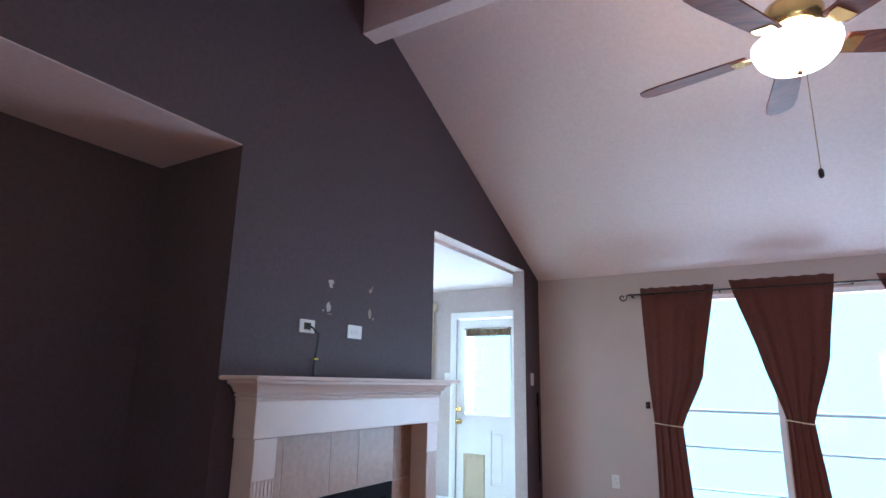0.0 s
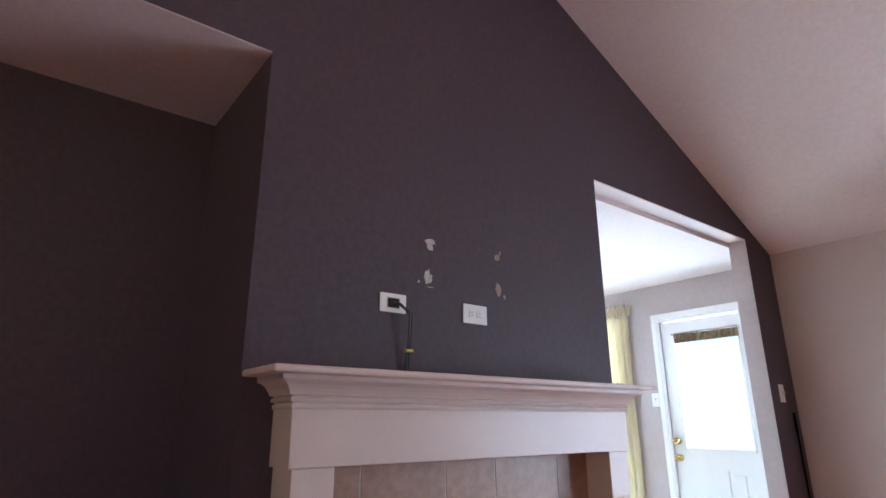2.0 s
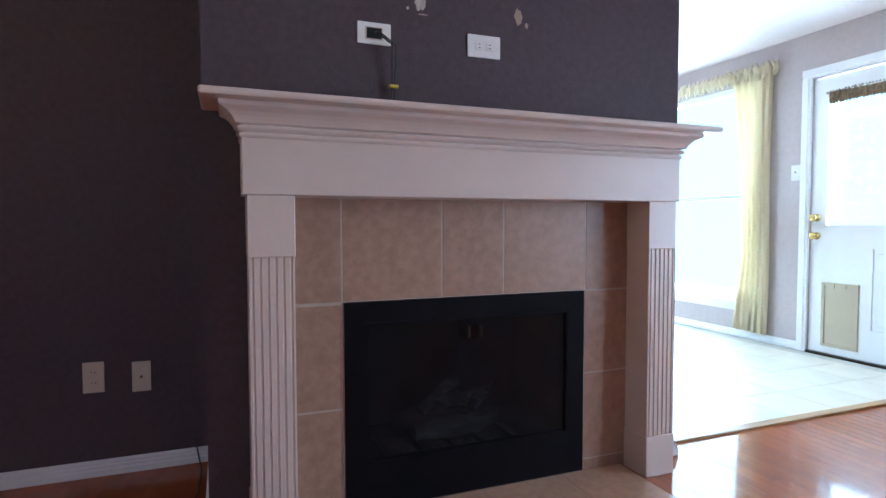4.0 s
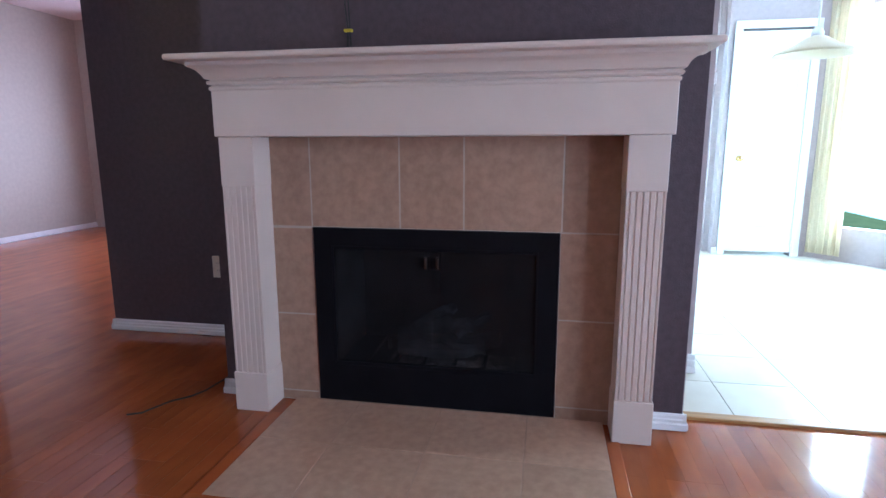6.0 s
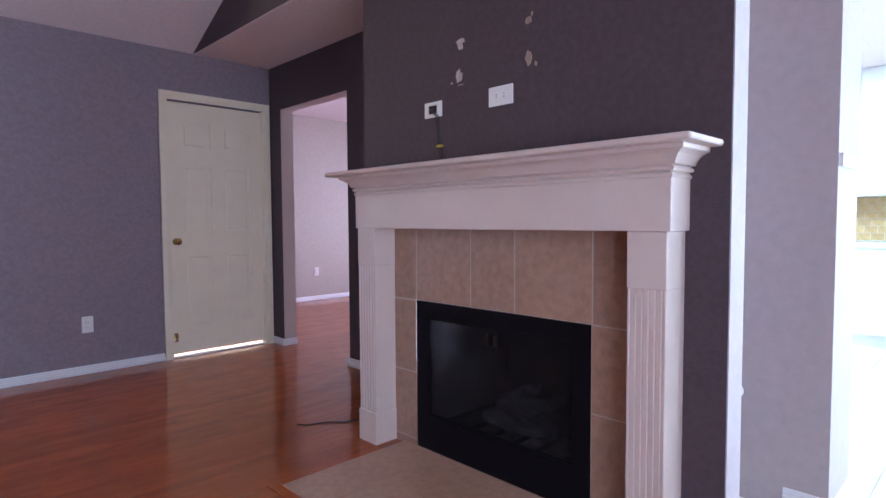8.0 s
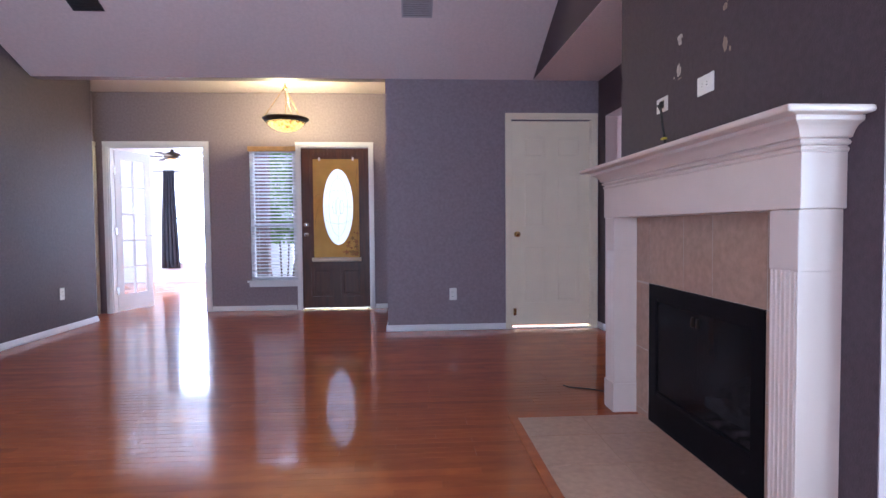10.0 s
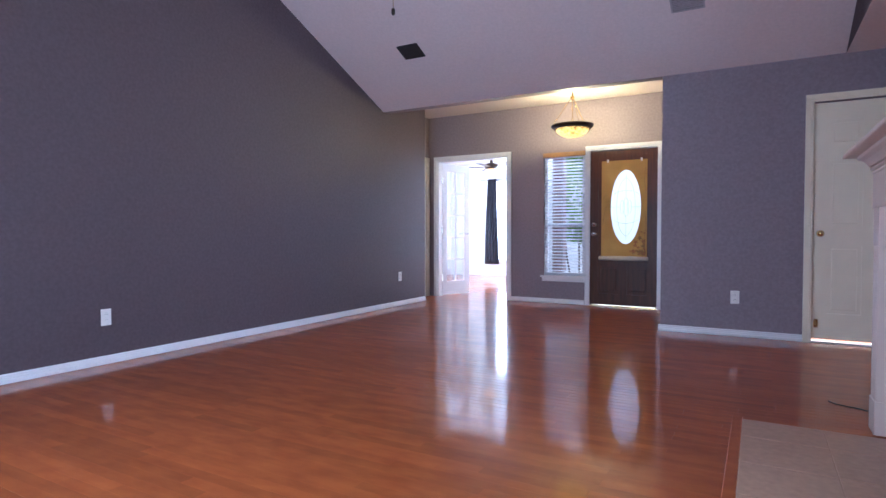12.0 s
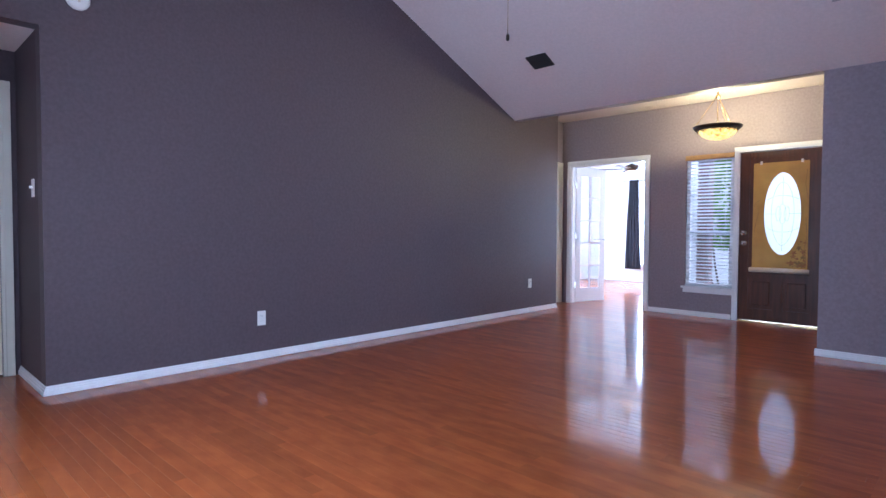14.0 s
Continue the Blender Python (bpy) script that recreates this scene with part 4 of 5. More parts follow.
part("valance", box(-hw - 0.01, hw + 0.01, 0.0, 0.045, WZ1 - 0.05, WZ1 + 0.008, bevel=0.003), BLINDTOP, bl, "honey oak blind valance")
part("bottom_rail", box(-hw, hw, -0.018, 0.018, WZ0 + 0.006, WZ0 + 0.022, bevel=0.003), BLIND, bl)

# ---- living room curtains ----
rod = thing("curtain_rod", "dark iron curtain rod with scroll finials", "curtain rod")
part("rod", tube(bmesh.new(), (-1.46, NW - 0.075, 2.155), (1.40, NW - 0.075, 2.155), 0.009), BRONZE, rod, smooth=True)
for sx, x in ((-1, -1.46), (1, 1.40)):
    pts = [(x + sx * (0.05 + (0.045 - 0.0028 * i) * math.cos(0.5 * i + 2.6)), NW - 0.075, 2.135 + (0.045 - 0.0028 * i) * math.sin(0.5 * i + 2.6)) for i in range(15)]
    part("finial", hose(bmesh.new(), pts, 0.006, 8), BRONZE, rod, "scrolled iron finial", smooth=True)
for x in (-1.42, -0.66, 0.31, 1.36):
    part("bracket", box(x - 0.006, x + 0.006, NW - 0.08, NW, 2.13, 2.145), BRONZE, rod)


def curtain(label, keys, tie_z, tie):
    t = thing("curtain", label, "curtain", pose(keys[0][1], NW - 0.075, 0), group="living room curtains")
    part("cloth", pleats(bmesh.new(), drape(keys), 0.009, 4, 96, ragged=0.004), RUST, t, local=False, smooth=True)
    x0, x1 = tie
    part("tieback", hose(bmesh.new(), [(x0 + (x1 - x0) * u, NW - 0.075 - 0.045 * math.sin(math.pi * u), tie_z - 0.03 * u) for u in [i / 10 for i in range(11)]], 0.005), GOLD, t, "thin pale tieback cord", local=False)
    return t


cy = NW - 0.07
curtain("rust-brown curtain tied back beside the window", [(2.212, -1.345, -0.705, cy), (1.40, -1.320, -0.855, cy), (0.97, -1.29, -1.05, cy), (0.5, -1.29, -1.02, cy), (0.03, -1.30, -0.98, cy)], 0.99, (-1.31, -1.04))
curtain("rust-brown curtain tied back between the windows", [(2.235, -0.585, 0.195, cy), (1.55, -0.395, 0.09, cy), (1.05, -0.258, -0.068, cy), (0.5, -0.26, -0.02, cy), (0.03, -0.25, 0.0, cy)], 1.06, (-0.27, -0.055))
curtain("rust-brown curtain tied back at the window end", [(2.21, 0.47, 1.30, cy), (1.5, 0.75, 1.27, cy), (0.98, 1.02, 1.25, cy), (0.5, 1.0, 1.28, cy), (0.03, 0.98, 1.30, cy)], 1.0, (1.0, 1.27))
hk = thing("tieback_hook", "dark iron tieback hook on the wall", "hook", pose(-1.35, NW - 0.001, 1.135))
part("plate", box(-0.02, 0.02, -0.012, 0, -0.03, 0.03, bevel=0.004), BRONZE, hk)
part("arm", hose(bmesh.new(), [(0, -0.01, 0), (0, -0.05, 0), (0.01, -0.075, 0.012), (0.03, -0.08, 0.03)], 0.007), BRONZE, hk, smooth=True)

# nook curtain and its shirred valance
nc = thing("nook_curtain", "pale gold gathered curtain beside the nook window", "curtain", pose(-3.9, NK - 0.06, 0))
part("cloth", pleats(bmesh.new(), drape([(2.225, -4.22, -3.83, NK - 0.055), (1.4, -4.11, -3.84, NK - 0.055), (0.7, -4.08, -3.83, NK - 0.055), (0.075, -4.16, -3.83, NK - 0.055)]), 0.024, 6, 84, ragged=0.008), GOLD, nc, local=False, smooth=True)
nv = thing("nook_valance", "pale gold shirred valance over the nook window", "valance", pose(-4.6, NK - 0.06, 2.2))
part("cloth", pleats(bmesh.new(), [(2.25, -5.25, -3.78, NK - 0.06), (2.225, -5.25, -3.78, NK - 0.07), (2.20, -5.25, -3.78, NK - 0.058), (2.15, -5.25, -3.78, NK - 0.064)], 0.016, 17, 260, ragged=0.020), GOLD, nv, local=False, smooth=True)
bc = thing("bay_curtain", "pale gold curtain hanging beside the pantry wall", "curtain", pose(-5.93, 5.58, 0, 0, 0, math.degrees(math.atan2(d.y, d.x))))
part("cloth", pleats(bmesh.new(), drape([(2.25, -0.04, 0.26, -0.05), (1.2, -0.03, 0.24, -0.05), (0.06, -0.03, 0.25, -0.05)]), 0.018, 5, 60), GOLD, bc, smooth=True)
sc = thing("study_curtain", "long black curtain on a thin rod beside the study window", "curtain", pose(3.3, -5.92, 0))
part("cloth", pleats(bmesh.new(), drape([(2.13, 3.22, 3.42, -5.92), (1.2, 3.19, 3.47, -5.92), (0.27, 3.15, 3.50, -5.92)]), 0.022, 5, 60), NAVY, sc, local=False, smooth=True)
part("rod", tube(bmesh.new(), (1.3, -5.92, 2.11), (3.62, -5.92, 2.11), 0.008), STEEL, sc, local=False, smooth=True)

# ---- added glowing sheets that put daylight glare outside the overexposed windows ----
DIST = material("glowing_garden_sheet", (0.02, 0.02, 0.02), 1.0, emit=1.9, emit_colour=(0.53, 0.96, 1.0))
setting("backdrop_garden", box(-18.0, 6.0, 8.4, 8.45, -0.5, 6.0), DIST, "glowing sheet for the overexposed garden distance", "backdrop")
setting("backdrop_street", box(1.2, 6.0, -9.2, -9.15, -0.5, 4.0), material("glowing_study_sheet", (0.02, 0.02, 0.02), 1.0, emit=8.0, emit_colour=(0.78, 0.93, 1.0)), "glowing sheet for the overexposed street distance", "backdrop")
setting("backdrop_front", box(-4.0, 1.05, -7.0, -6.95, -0.5, 5.0), material("glowing_porch_sheet", (0.02, 0.02, 0.02), 1.0, emit=4.6, emit_colour=(0.80, 0.92, 1.0)), "glowing sheet for the bright street distance beyond the porch", "backdrop")

# ---- fireplace ----
YC = (FY0 + FY1) / 2
mt = thing("fireplace_mantel", "white painted fireplace mantel with fluted pilasters and crown moulding", "mantel", pose(F, YC, 0))
LY0, LY1, SY0, SY1, FX = 2.027, 3.592, 1.917, 3.694, -2.264
part("shelf", box(F + 0.001, -2.150, SY0, SY1, 1.304, 1.325, bevel=0.008), MANTEL, mt, local=False)


def mitred(bm, prof, y0, y1):
    """A moulding that runs along the front and returns along both ends; prof: (out, z)."""
    rings = []
    for x, y, sx, sy in ((F + 0.001, y0, 0, -1), (FX, y0, 1, -1), (FX, y1, 1, 1), (F + 0.001, y1, 0, 1)):
        rings.append([bm.verts.new((x + sx * o, y + sy * o, z)) for o, z in prof])
    for q0, q1 in zip(rings, rings[1:]):
        for i in range(len(prof) - 1):
            bm.faces.new((q0[i], q1[i], q1[i + 1], q0[i + 1]))
    return bm


CROWN = [(0.0, 1.210), (0.007, 1.213), (0.009, 1.219), (0.007, 1.225), (0.001, 1.227), (0.001, 1.230), (0.012, 1.232), (0.015, 1.238), (0.012, 1.244), (0.005, 1.246), (0.005, 1.249),
         (0.019, 1.251), (0.022, 1.258), (0.028, 1.268), (0.038, 1.279), (0.050, 1.286), (0.057, 1.288), (0.061, 1.292), (0.061, 1.304)]
part("crown_moulding", mitred(bmesh.new(), CROWN, LY0, LY1), MANTEL, mt, local=False)
part("fascia", box(F + 0.001, FX + 0.004, LY0 - 0.004, LY1 + 0.004, 1.052, 1.225, bevel=0.003), MANTEL, mt, local=False)
for y0, y1 in ((2.037, 2.166), (3.458, 3.582)):
    pil = part("pilaster", box(F + 0.001, FX - 0.006, y0, y1, 0.0, 1.052), MANTEL, mt, "fluted white pilaster", local=False)
    part("plinth", box(F + 0.002, FX + 0.004, y0 - 0.004, y1 + 0.004, 0.0, 0.156, bevel=0.003), MANTEL, pil, local=False)
    part("cap_block", box(F + 0.002, FX, y0 - 0.002, y1 + 0.002, 0.873, 1.051, bevel=0.003), MANTEL, pil, local=False)
    n = 6
    w = (y1 - y0) / n
    pts = [(FX - 0.010, y0)]
    for i in range(n):
        a = y0 + i * w
        pts += [(FX - 0.002, a + 0.001), (FX - 0.002, a + w * 0.30)] + [(FX - 0.002 - 0.006 * math.sin(math.pi * u), a + w * (0.30 + 0.40 * u)) for u in (0.2, 0.5, 0.8)] + [(FX - 0.002, a + w * 0.70), (FX - 0.002, a + w - 0.001)]
    pts += [(FX - 0.010, y1)]
    part("fluting", prism(bmesh.new(), pts, "z", 0.155, 0.874), MANTEL, pil, local=False)

sr = thing("fireplace_surround", "beige ceramic tile fireplace surround with pale grout", "tile surround", pose(F, YC, 0))
part("grout_bed", boxes((F + 0.0005, F + 0.0098, 2.16, FY0, 0, 1.053), (F + 0.0005, F + 0.0098, FY1, 3.465, 0, 1.053), (F + 0.0005, F + 0.0098, FY0, FY1, FZ1, 1.053)), GROUT, sr, local=False)
cells = [(a, b, FZ1, 1.053) for a, b in ((2.16, 2.327), (2.327, 2.674), (2.674, 2.913), (2.913, 3.263), (3.263, 3.465))]
cells += [(2.16, FY0, a, b) for a, b in ((0.0, 0.04), (0.04, 0.365), (0.365, 0.710))] + [(FY1, 3.465, a, b) for a, b in ((0.0, 0.055), (0.055, 0.393), (0.393, FZ1))]
for y0, y1, z0, z1 in cells:
    part("tile", box(F + 0.004, F + 0.011, y0 + 0.003, y1 - 0.003, z0 + 0.003, z1 - 0.003, bevel=0.0008), TILE, sr, local=False)

HX, HY0, HY1 = -1.728, 2.232, 3.435
he = thing("hearth", "flush beige ceramic tile hearth in the wood floor", "hearth", pose(-2.1, YC, 0))
part("grout_bed", box(F + 0.001, HX, HY0, HY1, -0.004, 0.0090), HEARTHGROUT, he, local=False)
ys = [HY0, 2.50, 2.83, 3.16, HY1]
xs = [F + 0.012, -2.062, HX]
for x0, x1 in zip(xs, xs[1:]):
    for y0, y1 in zip(ys, ys[1:]):
        part("tile", box(x0 + 0.002, x1 - 0.002, y0 + 0.002, y1 - 0.002, 0.002, 0.010, bevel=0.0015), HTILE, he, local=False)
for r in ((HX, HX + 0.045, HY0 - 0.045, HY1 + 0.045), (FX + 0.01, HX, HY0 - 0.045, HY0), (FX + 0.01, HX, HY1, HY1 + 0.045)):
    part("border_strip", box(*r, -0.004, 0.009, bevel=0.003), PLANK, he, "cherry reducer strip", local=False)

fb = thing("fireplace_insert", "black metal fireplace insert with closed glass doors", "fireplace", pose(F, YC, 0))
e = 0.003
part("firebox", boxes((-2.95, -2.93, FY0 + e, FY1 - e, 0.02, FZ1), (-2.95, F, FY0 + e, FY0 + 0.02, 0.02, FZ1), (-2.95, F, FY1 - 0.02, FY1 - e, 0.02, FZ1), (-2.95, F, FY0, FY1, FZ1 - 0.02, FZ1 - e), (-2.95, F + 0.008, FY0 + e, FY1 - e, 0.002, 0.10)), SOOT, fb, "sooty firebrick box", local=False)
XF = F + 0.014
part("face_frame", boxes((F - 0.02, XF, FY0 + e, FY0 + 0.075, 0.012, FZ1 - e), (F - 0.02, XF, FY1 - 0.075, FY1 - e, 0.012, FZ1 - e), (F - 0.02, XF, FY0 + 0.075, FY1 - 0.075, FZ1 - 0.07, FZ1 - e),
                        (F - 0.02, XF, FY0 + 0.075, FY1 - 0.075, 0.012, 0.165)), BLACK, fb, local=False)
part("edge_trim", boxes((XF - 0.006, XF + 0.001, FY0, FY0 + 0.004, 0.012, FZ1), (XF - 0.006, XF + 0.001, FY0, FY1, 0.010, 0.014)), STEEL, fb, "thin bright metal edge", local=False)
for y0, y1 in ((FY0 + 0.0755, YC - 0.0005), (YC + 0.0005, FY1 - 0.0755)):
    dr = part("glass_door", boxes((F - 0.012, F + 0.012, *((y0, y0 + 0.006) if y1 < YC else (y1 - 0.006, y1)), 0.178, 0.632), (F - 0.012, F + 0.012, y0, y1, 0.1655, 0.178), (F - 0.012, F + 0.012, y0, y1, 0.632, 0.643)), BLACK, fb, "black-framed smoked glass door", local=False)
    gp = part("pane", box(F + 0.003, F + 0.006, y0 + (0.006 if y1 < YC else 0), y1 - (0 if y1 < YC else 0.006), 0.178, 0.632), SMOKE, dr, local=False)
    gp.visible_shadow = False
    yy = y1 - 0.022 if y1 < YC + 0.01 else y0 + 0.022
    part("handle", box(F + 0.011, F + 0.026, yy - 0.005, yy + 0.005, 0.568, 0.610, bevel=0.003), BRONZE, dr, "small dark metal door handle", local=False)
part("damper_bar", box(-2.47, -2.455, YC - 0.02, YC + 0.02, 0.45, 0.63), BLACK, fb, local=False)
random.seed(11)
lg = thing("fire_logs", "charred grey fire logs and ash on an iron grate", "logs", pose(-2.65, YC, 0.10))


def rough_log(bm, p0, p1, r, rings=9, seg=11):
    """A split, burnt log: an uneven body that narrows at its ends."""
    p0, p1 = Vector(p0), Vector(p1)
    d = (p1 - p0).normalized()
    a = d.orthogonal().normalized()
    b = d.cross(a)
    loops = []
    for i in range(rings):
        u = i / (rings - 1)
        c = p0.lerp(p1, u) + Vector((random.uniform(-0.007, 0.007), 0, random.uniform(-0.008, 0.008)))
        k = r * (0.55 + 0.45 * math.sin(math.pi * (0.15 + 0.7 * u)))
        loops.append([bm.verts.new(c + (a * math.cos(t) + b * math.sin(t)) * k * random.uniform(0.72, 1.18)) for t in [2 * math.pi * q / seg for q in range(seg)]])
    for q0, q1 in zip(loops, loops[1:]):
        for i in range(seg):
            bm.faces.new((q0[i], q0[(i + 1) % seg], q1[(i + 1) % seg], q1[i]))
    bm.faces.new(loops[0][::-1]), bm.faces.new(loops[-1])
    return bm


for p0, p1, rr in (((-2.55, 2.62, 0.19), (-2.57, 2.98, 0.20), 0.040), ((-2.70, 2.58, 0.20), (-2.67, 3.03, 0.21), 0.046), ((-2.62, 2.70, 0.265), (-2.60, 2.93, 0.285), 0.036),
                   ((-2.59, 2.66, 0.25), (-2.66, 2.84, 0.35), 0.026), ((-2.56, 2.86, 0.26), (-2.64, 2.99, 0.33), 0.024)):
    part("log", rough_log(bmesh.new(), p0, p1, rr), ASH, lg, local=False)
bm = bmesh.new()
bmesh.ops.create_grid(bm, x_segments=14, y_segments=22, size=1.0)
for v in bm.verts:
    q = math.hypot(v.co.x, v.co.y)
    v.co = Vector((-2.60 + 0.15 * v.co.x, YC + 0.03 + 0.27 * v.co.y, 0.101 + 0.045 * max(0, 1 - q * q) * random.uniform(0.5, 1.15)))
part("ash_heap", bm, EMBER, lg, "pale grey and rust ash heap", local=False)
bm = bmesh.new()
for y in (2.5, 2.62, 2.74, 2.86, 2.98):
    bx(bm, -2.78, -2.46, y - 0.006, y + 0.006, 0.145, 0.160)
for y in (2.52, 2.96):
    for x in (-2.76, -2.48):
        bx(bm, x - 0.008, x + 0.008, y - 0.008, y + 0.008, 0.10, 0.15)
part("grate", bm, BLACK, lg, local=False)


# ---- wall plates, switches, cables ----
def plate(name, label, at, turn, kind="duplex", flat=False, mat=PLASTIC, w=0.072, h=0.118):
    """A wall plate; turn: degrees about z, 0 faces -y."""
    if flat:
        w, h = h, w
    t = thing(name, label, "wall plate", pose(*at, 0, 0, turn))
    part("cover", box(-w / 2, w / 2, -0.006, 0, -h / 2, h / 2, bevel=0.0025), mat, t)
    if kind == "duplex":
        for s in (-1, 1):
            cx, cz = (s * 0.02, 0) if flat else (0, s * 0.02)
            part("socket", box(cx - 0.014, cx + 0.014, -0.0085, -0.004, cz - 0.014, cz + 0.014, bevel=0.003), mat, t)
            for q in (-1, 1):
                ox, oz = (0, q * 0.006) if flat else (q * 0.006, 0)
                part("slot", box(cx + ox - (0.004 if flat else 0.001), cx + ox + (0.004 if flat else 0.001), -0.009, -0.0075, cz + oz - (0.001 if flat else 0.004), cz + oz + (0.001 if flat else 0.004)), HOLE, t)
    elif kind == "switch":
        part("toggle", box(-0.005, 0.005, -0.024, -0.004, -0.004, 0.014, bevel=0.002), mat, t)
    elif kind == "cable":
        part("hole", box(-0.026, 0.026, -0.0075, -0.003, -0.018, 0.018, bevel=0.002), HOLE, t)
        part("bushing", box(-0.030, 0.030, -0.0068, -0.004, -0.022, 0.022, bevel=0.002), IVORY, t)
    elif kind == "coax":
        part("jack", tube(bmesh.new(), (0, -0.018, 0), (0, -0.004, 0), 0.005), BRASS, t, smooth=True)
    return t


plate("cable_plate", "white cable pass-through plate above the mantel", (F, 2.441, 1.589), 90, "cable", True, w=0.070, h=0.112)
plate("outlet", "white double wall socket above the mantel", (F, 2.836, 1.590), 90, "duplex", True, w=0.078, h=0.126)
plate("outlet", "ivory wall socket in the dark recess", (RW, 1.499, 0.385), 90, "duplex", mat=IVORY)
plate("coax_plate", "ivory coaxial plate in the dark recess", (RW, 1.662, 0.374), 90, "coax", mat=IVORY, w=0.066)
plate("outlet", "white wall socket low on the taupe wall", (-1.605, SW, 0.356), 180, "duplex")
plate("outlet", "white wall socket low on the long wall", (EW, 3.072, 0.336), -90, "duplex")
plate("outlet", "white wall socket near the entry end of the long wall", (EW, -0.70, 0.379), -90, "duplex")
plate("outlet", "white wall socket under the curtain rod end", (-1.68, NW, 0.445), 0, "duplex")
plate("light_switch", "white light switch on the dark pier", (F, 5.60, 1.352), 90, "switch")
plate("light_switch", "white light switch beside the back door", (-3.655, NK, 1.358), 0, "switch")
plate("outlet", "white wall socket in the next room", (-4.80, -2.45, 0.40), 180, "duplex")
plate("light_switch", "white light switch at the hall corner", (2.52, HY, 1.325), 180, "switch")
plate("light_switch", "white light switch beside the front door", (EX, -1.33, 1.37), 90, "switch")
ch = thing("door_chime", "small dark door chime on the entry wall", "door chime", pose(EX, -1.55, 2.0, 0, 0, 90))
part("cover", box(-0.05, 0.05, -0.035, 0, -0.06, 0.06, bevel=0.006), BRONZE, ch)

cb = thing("tv_cable", "black cable with yellow tape hanging to the mantel", "cable", pose(F, 2.44, 1.59))
for k in (0.0, 0.012):
    pts = [(F + 0.004, 2.444, 1.594), (F + 0.03, 2.444 + k, 1.585), (F + 0.035, 2.493 + k, 1.55), (F + 0.03, 2.494 + k, 1.49), (F + 0.02, 2.497 + k * 0.6, 1.43), (F + 0.014, 2.493 + k, 1.37), (F + 0.012, 2.495 + k, 1.326)]
    part("wire", hose(bmesh.new(), pts, 0.0028), RUBBER, cb, local=False, smooth=True)
part("tape", box(F + 0.013, F + 0.031, 2.485, 2.515, 1.414, 1.424, bevel=0.002), YELLOW, cb, "yellow tape band", local=False)
fc = thing("floor_cable", "thin black cable lying on the wood floor", "cable", pose(-2.2, 1.7, 0))
pts = [(-2.135, 1.645, 0.005), (-2.16, 1.69, 0.004), (-2.21, 1.71, 0.004), (-2.27, 1.735, 0.004), (-2.33, 1.79, 0.004), (-2.39, 1.815, 0.004), (-2.52, 1.83, 0.004), (-2.75, 1.87, 0.005), (-2.95, 1.875, 0.006), (-3.025, 1.86, 0.05), (-3.03, 1.85, 0.11)]
part("wire", hose(bmesh.new(), pts, 0.0032), RUBBER, fc, local=False, smooth=True)

random.seed(21)
for y, z, w, h, mat in ((2.588, 1.858, 0.056, 0.030, CHIP), (2.590, 1.838, 0.032, 0.036, CHIP), (2.578, 1.712, 0.044, 0.060, CHIP), (2.948, 1.855, 0.032, 0.034, CHIPT), (2.951, 1.714, 0.034, 0.060, CHIPT), (2.985, 1.686, 0.016, 0.022, CHIPT), (2.535, 1.690, 0.01, 0.012, CHIP),
                        (2.966, 1.878, 0.012, 0.02, CHIPT), (2.590, 1.674, 0.045, 0.005, CHIPT)):
    bm = bmesh.new()
    prism(bm, [(y + 0.022 + w / 2 * (random.uniform(0.65, 1.1)) * math.cos(q), z - 0.002 + h / 2 * random.uniform(0.6, 1.15) * math.sin(q)) for q in [2 * math.pi * j / 14 for j in range(14)]], "x", F + 0.0003, F + 0.0018)
    t = tagged(part("torn_paint_patch", bm, mat), "ragged patch of torn wall paint above the mantel", "paint patch", "torn paint patches")

st = thing("fireplace_poker", "thin black rod hanging on the dark pier", "poker", pose(F, 5.72, 0.4))
part("shaft", hose(bmesh.new(), [(F + 0.012, 5.715, 1.20), (F + 0.012, 5.722, 0.8), (F + 0.012, 5.73, 0.39)], 0.007), BLACK, st, local=False, smooth=True)
part("handle", tube(bmesh.new(), (F + 0.012, 5.714, 1.10), (F + 0.012, 5.715, 1.225), 0.011, 0.009), BLACK, st, local=False, smooth=True)
gv = thing("gas_valve", "small white gas key valve low on the kitchen wall end", "valve", pose(-2.96, 3.56, 0.42, 0, 0, -90))
bm = bmesh.new()
lathe(bm, [(0.028, 0.0), (0.028, 0.006), (0.012, 0.010), (0.012, 0.03), (0.018, 0.034), (0.018, 0.05), (0.006, 0.055)], seg=16, axis="y")
part("valve_body", bm, PLASTIC, gv, smooth=True)

# ---- ceiling fixtures ----
SL = (RZ - HEAD) / (RY - SW)


def slope_z(y):
    return HEAD + (y - SW) * SL


def vent(name, label, x0, x1, y0, y1, mat, slats):
    ang = math.degrees(math.atan(SL))
    t = thing(name, label, "vent", pose((x0 + x1) / 2, (y0 + y1) / 2, slope_z((y0 + y1) / 2) - 0.001, ang))
    w, h = (x1 - x0) / 2, (y1 - y0) / 2 / math.cos(math.radians(ang))
    part("backing", box(-w + 0.012, w - 0.012, -h + 0.012, h - 0.012, -0.004, -0.001), VENT, t)
    part("frame", boxes((-w, w, -h, -h + 0.014, -0.012, 0), (-w, w, h - 0.014, h, -0.012, 0), (-w, -w + 0.014, -h + 0.014, h - 0.014, -0.012, 0), (w - 0.014, w, -h + 0.014, h - 0.014, -0.012, 0)), mat, t)
    for i in range(slats):
        y = -h + 0.02 + (2 * h - 0.04) * (i + 0.5) / slats
        part("slat", box(-w + 0.014, w - 0.014, y - 0.005, y + 0.005, -0.010, -0.004), mat, t)


